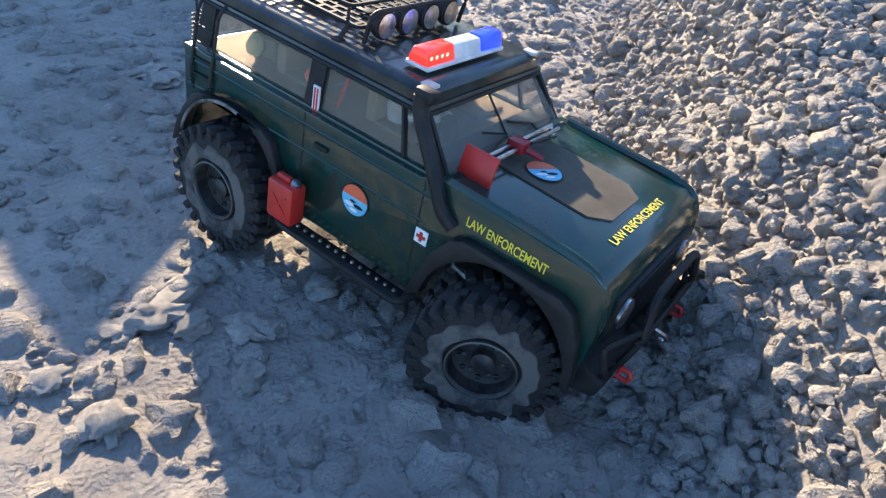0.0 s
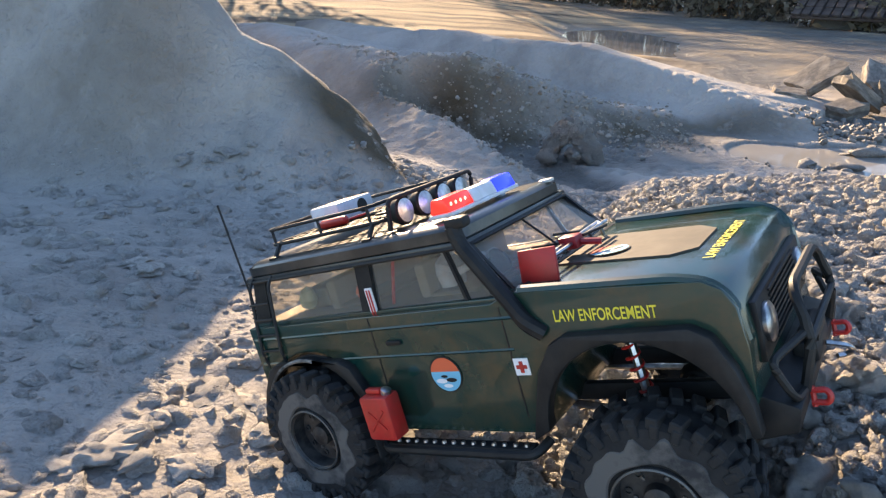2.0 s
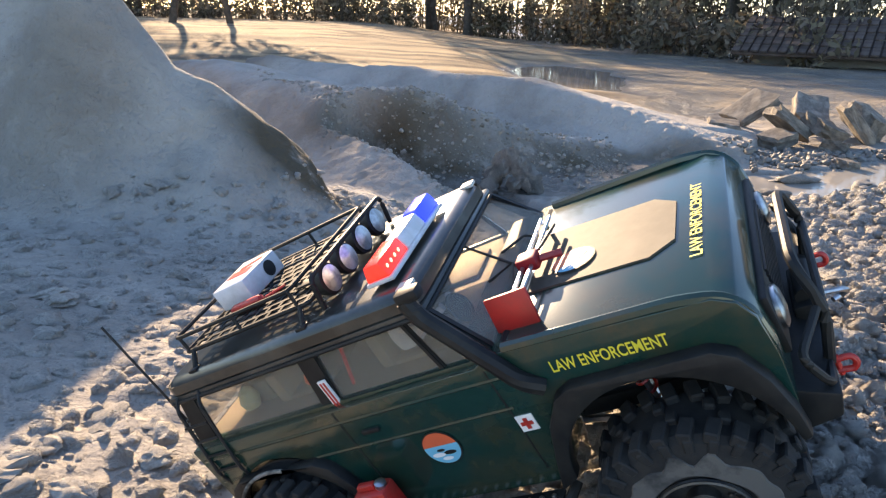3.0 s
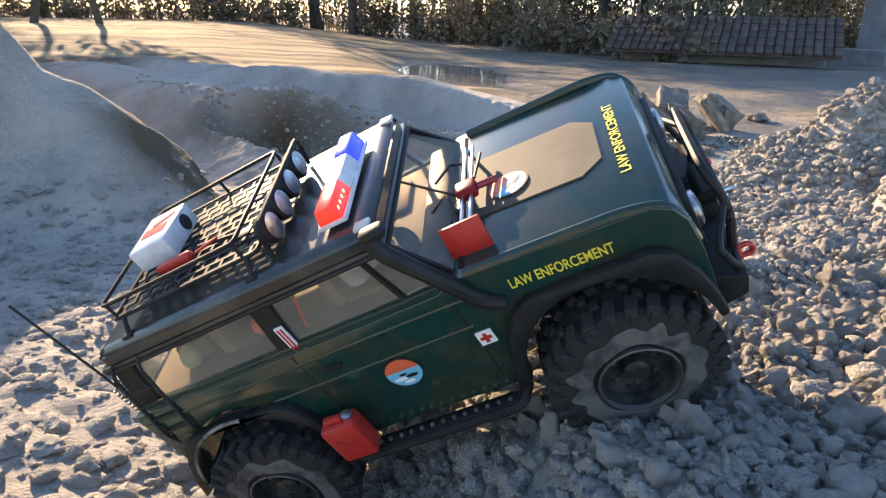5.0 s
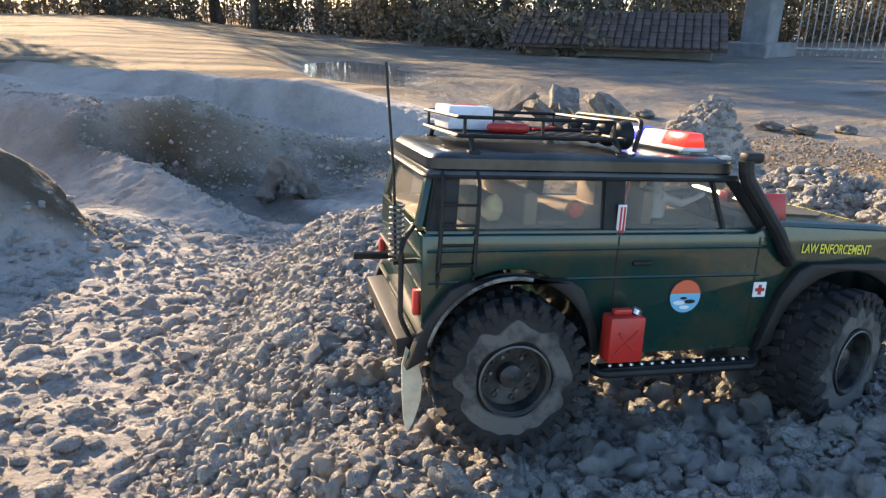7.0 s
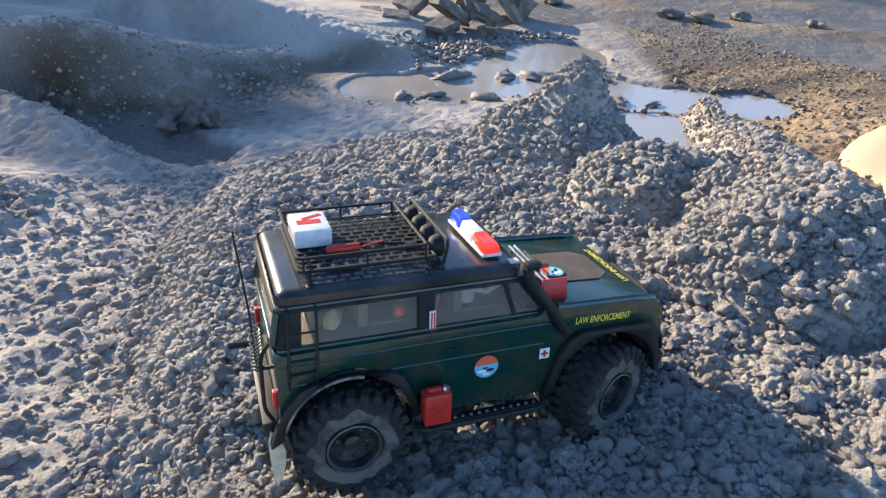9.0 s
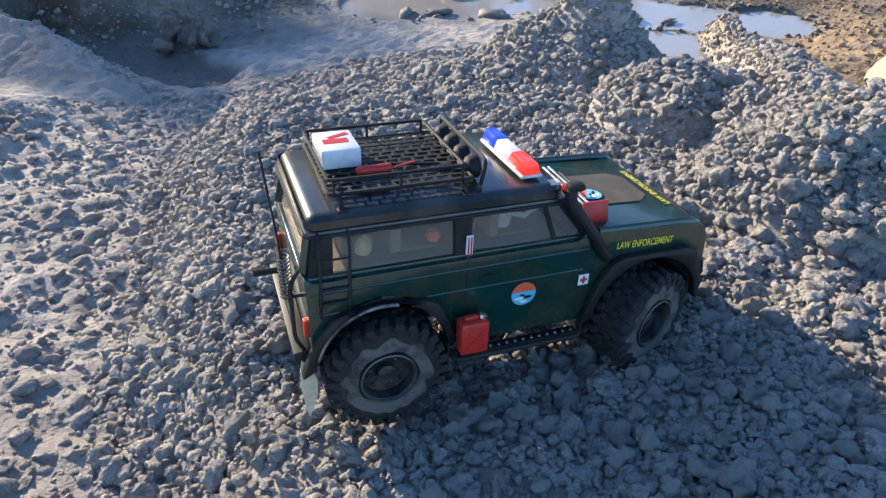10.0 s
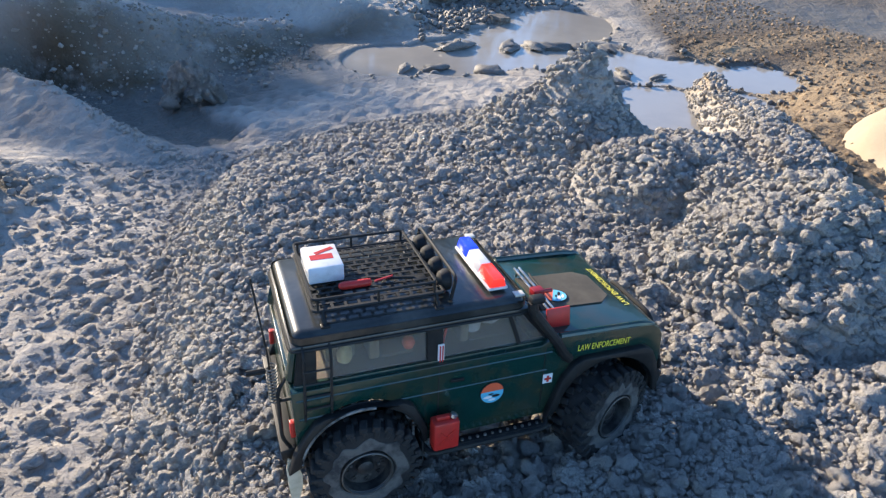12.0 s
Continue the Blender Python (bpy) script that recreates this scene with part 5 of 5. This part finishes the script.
# -- chassis, axles, dampers
part("chassis", join(box(-0.215, 0.215, -0.038, -0.030, 0.068, 0.082, 0.001), box(-0.215, 0.215, 0.030, 0.038, 0.068, 0.082, 0.001), box(-0.03, 0.05, -0.03, 0.03, 0.062, 0.085, 0.004), box(-0.10, -0.055, -0.028, 0.028, 0.066, 0.084, 0.003)), mat_black, truck)
for x in (FX, RX):
    part("axle", join(tube([(x, -0.078, 0.062), (x, 0.078, 0.062)], 0.0065, 10), moved(lathe([(0.0005, -0.013), (0.011, -0.009), (0.015, 0.0), (0.011, 0.009), (0.0005, 0.013)], 14), pose(x, 0.015, 0.060))), mat_black, truck)
    for s in (-1, 1):
        damper = part("damper", tube([(x - 0.010, s * 0.060, 0.064), (x - 0.022 if x < 0 else x - 0.018, s * 0.052, 0.126)], 0.0035, 8), mat_chrome, truck)
        part("damper_spring", tube([(x - 0.010 - 0.010 * k / 60 + 0.0055 * math.cos(k * 0.62), s * (0.060 - 0.008 * k / 60) + 0.0055 * math.sin(k * 0.62), 0.072 + 0.048 * k / 60) for k in range(61)], 0.0011, 5), mat_red, damper)
        part("link_arm", tube([(x, s * 0.045, 0.057), (x * 0.35, s * 0.034, 0.066)], 0.0028, 6), mat_chrome, truck)


# -- writing and badges
def words(text, width, height, mat, m, parent):
    c = bpy.data.curves.new("letters", "FONT")
    c.body, c.extrude, c.align_x, c.align_y, c.offset = text, 0.0, "CENTER", "CENTER", 0.014
    o = bpy.data.objects.new("letters", c)
    scene.collection.objects.link(o)
    me = bpy.data.meshes.new_from_object(o.evaluated_get(bpy.context.evaluated_depsgraph_get()))
    bpy.data.objects.remove(o)
    co = np.array([v.co[:] for v in me.vertices])
    span = co.max(0) - co.min(0)
    mid = (co.max(0) + co.min(0)) / 2
    for v in me.vertices:
        v.co = Vector(((v.co.x - mid[0]) * width / span[0], (v.co.y - mid[1]) * height / span[1], 0))
    me.transform(m)
    me.materials.clear()
    me.materials.append(mat)
    t = new("lettering", me)
    t.parent = parent
    return t


words("LAW ENFORCEMENT", 0.0725, 0.0088, mat_yellow, pose(0.1455, -HW - 0.0006, 0.1606, 90, 2, 0), body)
words("LAW ENFORCEMENT", 0.0725, 0.0088, mat_yellow, pose(0.1455, HW + 0.0006, 0.1606, 90, -2, 180), body)
words("LAW ENFORCEMENT", 0.098, 0.0078, mat_yellow, pose(0.2050, -0.004, 0.1769, 2.8, 0, 90), body)


def disc(r, m, mat, parent, name, a0=0, a1=360, r0=0.0):
    bm = bmesh.new()
    n = 28
    out = [bm.verts.new((r * math.cos(radians(a0 + (a1 - a0) * k / n)), r * math.sin(radians(a0 + (a1 - a0) * k / n)), 0)) for k in range(n + (a1 - a0 < 360))]
    bm.faces.new(out)
    bm.transform(m)
    return part(name, bm, mat, parent, smooth=0)


def badge(m, r):
    ring = disc(r, m @ pose(0, 0, 0.0003), mat_black, body, "badge")
    disc(r * 0.92, m @ pose(0, 0, 0.0005), mat_blue, ring, "blue_field", 170, 370)
    disc(r * 0.92, m @ pose(0, 0, 0.0006), mat_orange, ring, "orange_field", 10, 170)
    for dx, dy, w in ((-0.35, -0.35, 0.36), (0.3, -0.3, 0.34), (0.0, -0.62, 0.3), (-0.1, -0.1, 0.22)):
        disc(1.0, m @ pose(dx * r, dy * r, 0.0008) @ Matrix.Diagonal((w * r, w * r * 0.35, 1, 1)), mat_decal_white if dy < -0.3 else mat_black, ring, "badge_mark")


badge(pose(0.0005, -HW - 0.0004, 0.1215, 90, 0, 0), 0.0155)
badge(pose(0.0005, HW + 0.0004, 0.1215, 90, 0, 180), 0.0155)
badge(pose(0.121, -0.014, 0.1820, 0, 2.8, 60), 0.0165)
cross = part("first_aid_badge", moved(box(-0.0062, 0.0062, -0.0004, 0.0004, -0.0066, 0.0066), pose(0.0725, -HW - 0.0004, 0.1255)), mat_decal_white, body, "white square with a red cross")
part("red_cross", join(box(0.0725 - 0.0044, 0.0725 + 0.0044, -HW - 0.0014, -HW - 0.0006, 0.1255 - 0.0014, 0.1255 + 0.0014), box(0.0725 - 0.0014, 0.0725 + 0.0014, -HW - 0.0015, -HW - 0.0007, 0.1255 - 0.0044, 0.1255 + 0.0044)), mat_red, cross)
strip = part("pillar_sticker", box(-0.0655, -0.0585, -RW0 - 0.0008, -RW0 + 0.001, 0.1735, 0.198), mat_decal_white, cabin, "white and red striped sticker")
for k in (0, 1):
    part("red_stripe", box(-0.0640 + k * 0.003, -0.0625 + k * 0.003, -RW0 - 0.0014, -RW0 - 0.0005, 0.175, 0.1965), mat_red, strip)


TRUCK = [
    (0.0, -0.0395, 0.5350, -0.0335, -11.1, 5.9, -38.2), (0.5, -0.0395, 0.5350, -0.0335, -11.1, 6.1, -38.0), (1.0, -0.0395, 0.5350, -0.0335, -10.6, 6.3, -37.9),
    (1.2, 0.0559, 0.5037, -0.0041, 4.6, -2.6, -36.1), (1.5, 0.1203, 0.4280, 0.0212, 0.2, -15.8, -36.2), (2.0, 0.1588, 0.4092, 0.0318, -0.9, -21.6, -34.2),
    (2.5, 0.2179, 0.3735, 0.0448, 0.5, -28.4, -32.2), (3.0, 0.2621, 0.3564, 0.0650, 15.0, -29.4, -28.8), (3.5, 0.2837, 0.3437, 0.0896, 23.2, -32.0, -29.5),
    (5.5, 0.3552, 0.3205, 0.1231, 19.5, -24.0, -21.8), (6.0, 0.4305, 0.3029, 0.1358, 11.6, -13.5, -14.9), (6.5, 0.5354, 0.2795, 0.1504, -0.6, -3.9, -14.3),
    (7.0, 0.6315, 0.2522, 0.1535, -5.2, 2.8, -7.0), (9.0, 0.6315, 0.2525, 0.1535, -5.3, 2.9, -7.4), (12.0, 0.6305, 0.2520, 0.1530, -5.5, 3.0, -7.4)]
STEER = [(0, 24), (1.0, 24), (1.5, 8), (3.5, 4), (5.5, 8), (6.5, 14), (7.0, 20), (12, 20)]
SPIN = [(0, 0), (1.0, 0), (1.2, 95), (1.5, 190), (2.0, 240), (2.5, 310), (3.0, 365), (3.5, 410), (5.5, 560), (6.0, 640), (6.5, 745), (7.0, 845), (7.3, 850), (12, 850)]
LIFT_FRONT = [(0, -0.003), (1.0, -0.005), (1.2, -0.020), (1.5, -0.031), (2.0, -0.029), (2.5, -0.023), (3.0, -0.016), (3.5, -0.002), (5.5, -0.002), (6.0, -0.006), (6.5, 0), (7.0, 0), (12, -0.002)]
LIFT_REAR = [(0, -0.005), (1.0, -0.005), (1.5, 0.008), (2.5, 0.01), (5.5, -0.006), (6.0, -0.004), (6.5, 0), (7, 0.002), (12, 0.002)]


def motions():
    walk(truck, [(t, pose(*p)) for t, *p in TRUCK])
    ts = [round(0.1 * k, 1) for k in range(121)]
    for w, x, y in WHEELS:
        rows = []
        for t in ts:
            lift = np.interp(t, *zip(*(LIFT_FRONT if x > 0 else LIFT_REAR)))
            steer = np.interp(t, *zip(*STEER)) if x > 0 else 0
            rows.append((t, pose(x, y, HUB + lift, 0, 0, steer) @ pose(0, 0, 0, 0, np.interp(t, *zip(*SPIN)), 0)))
        walk(w, rows)


motions()
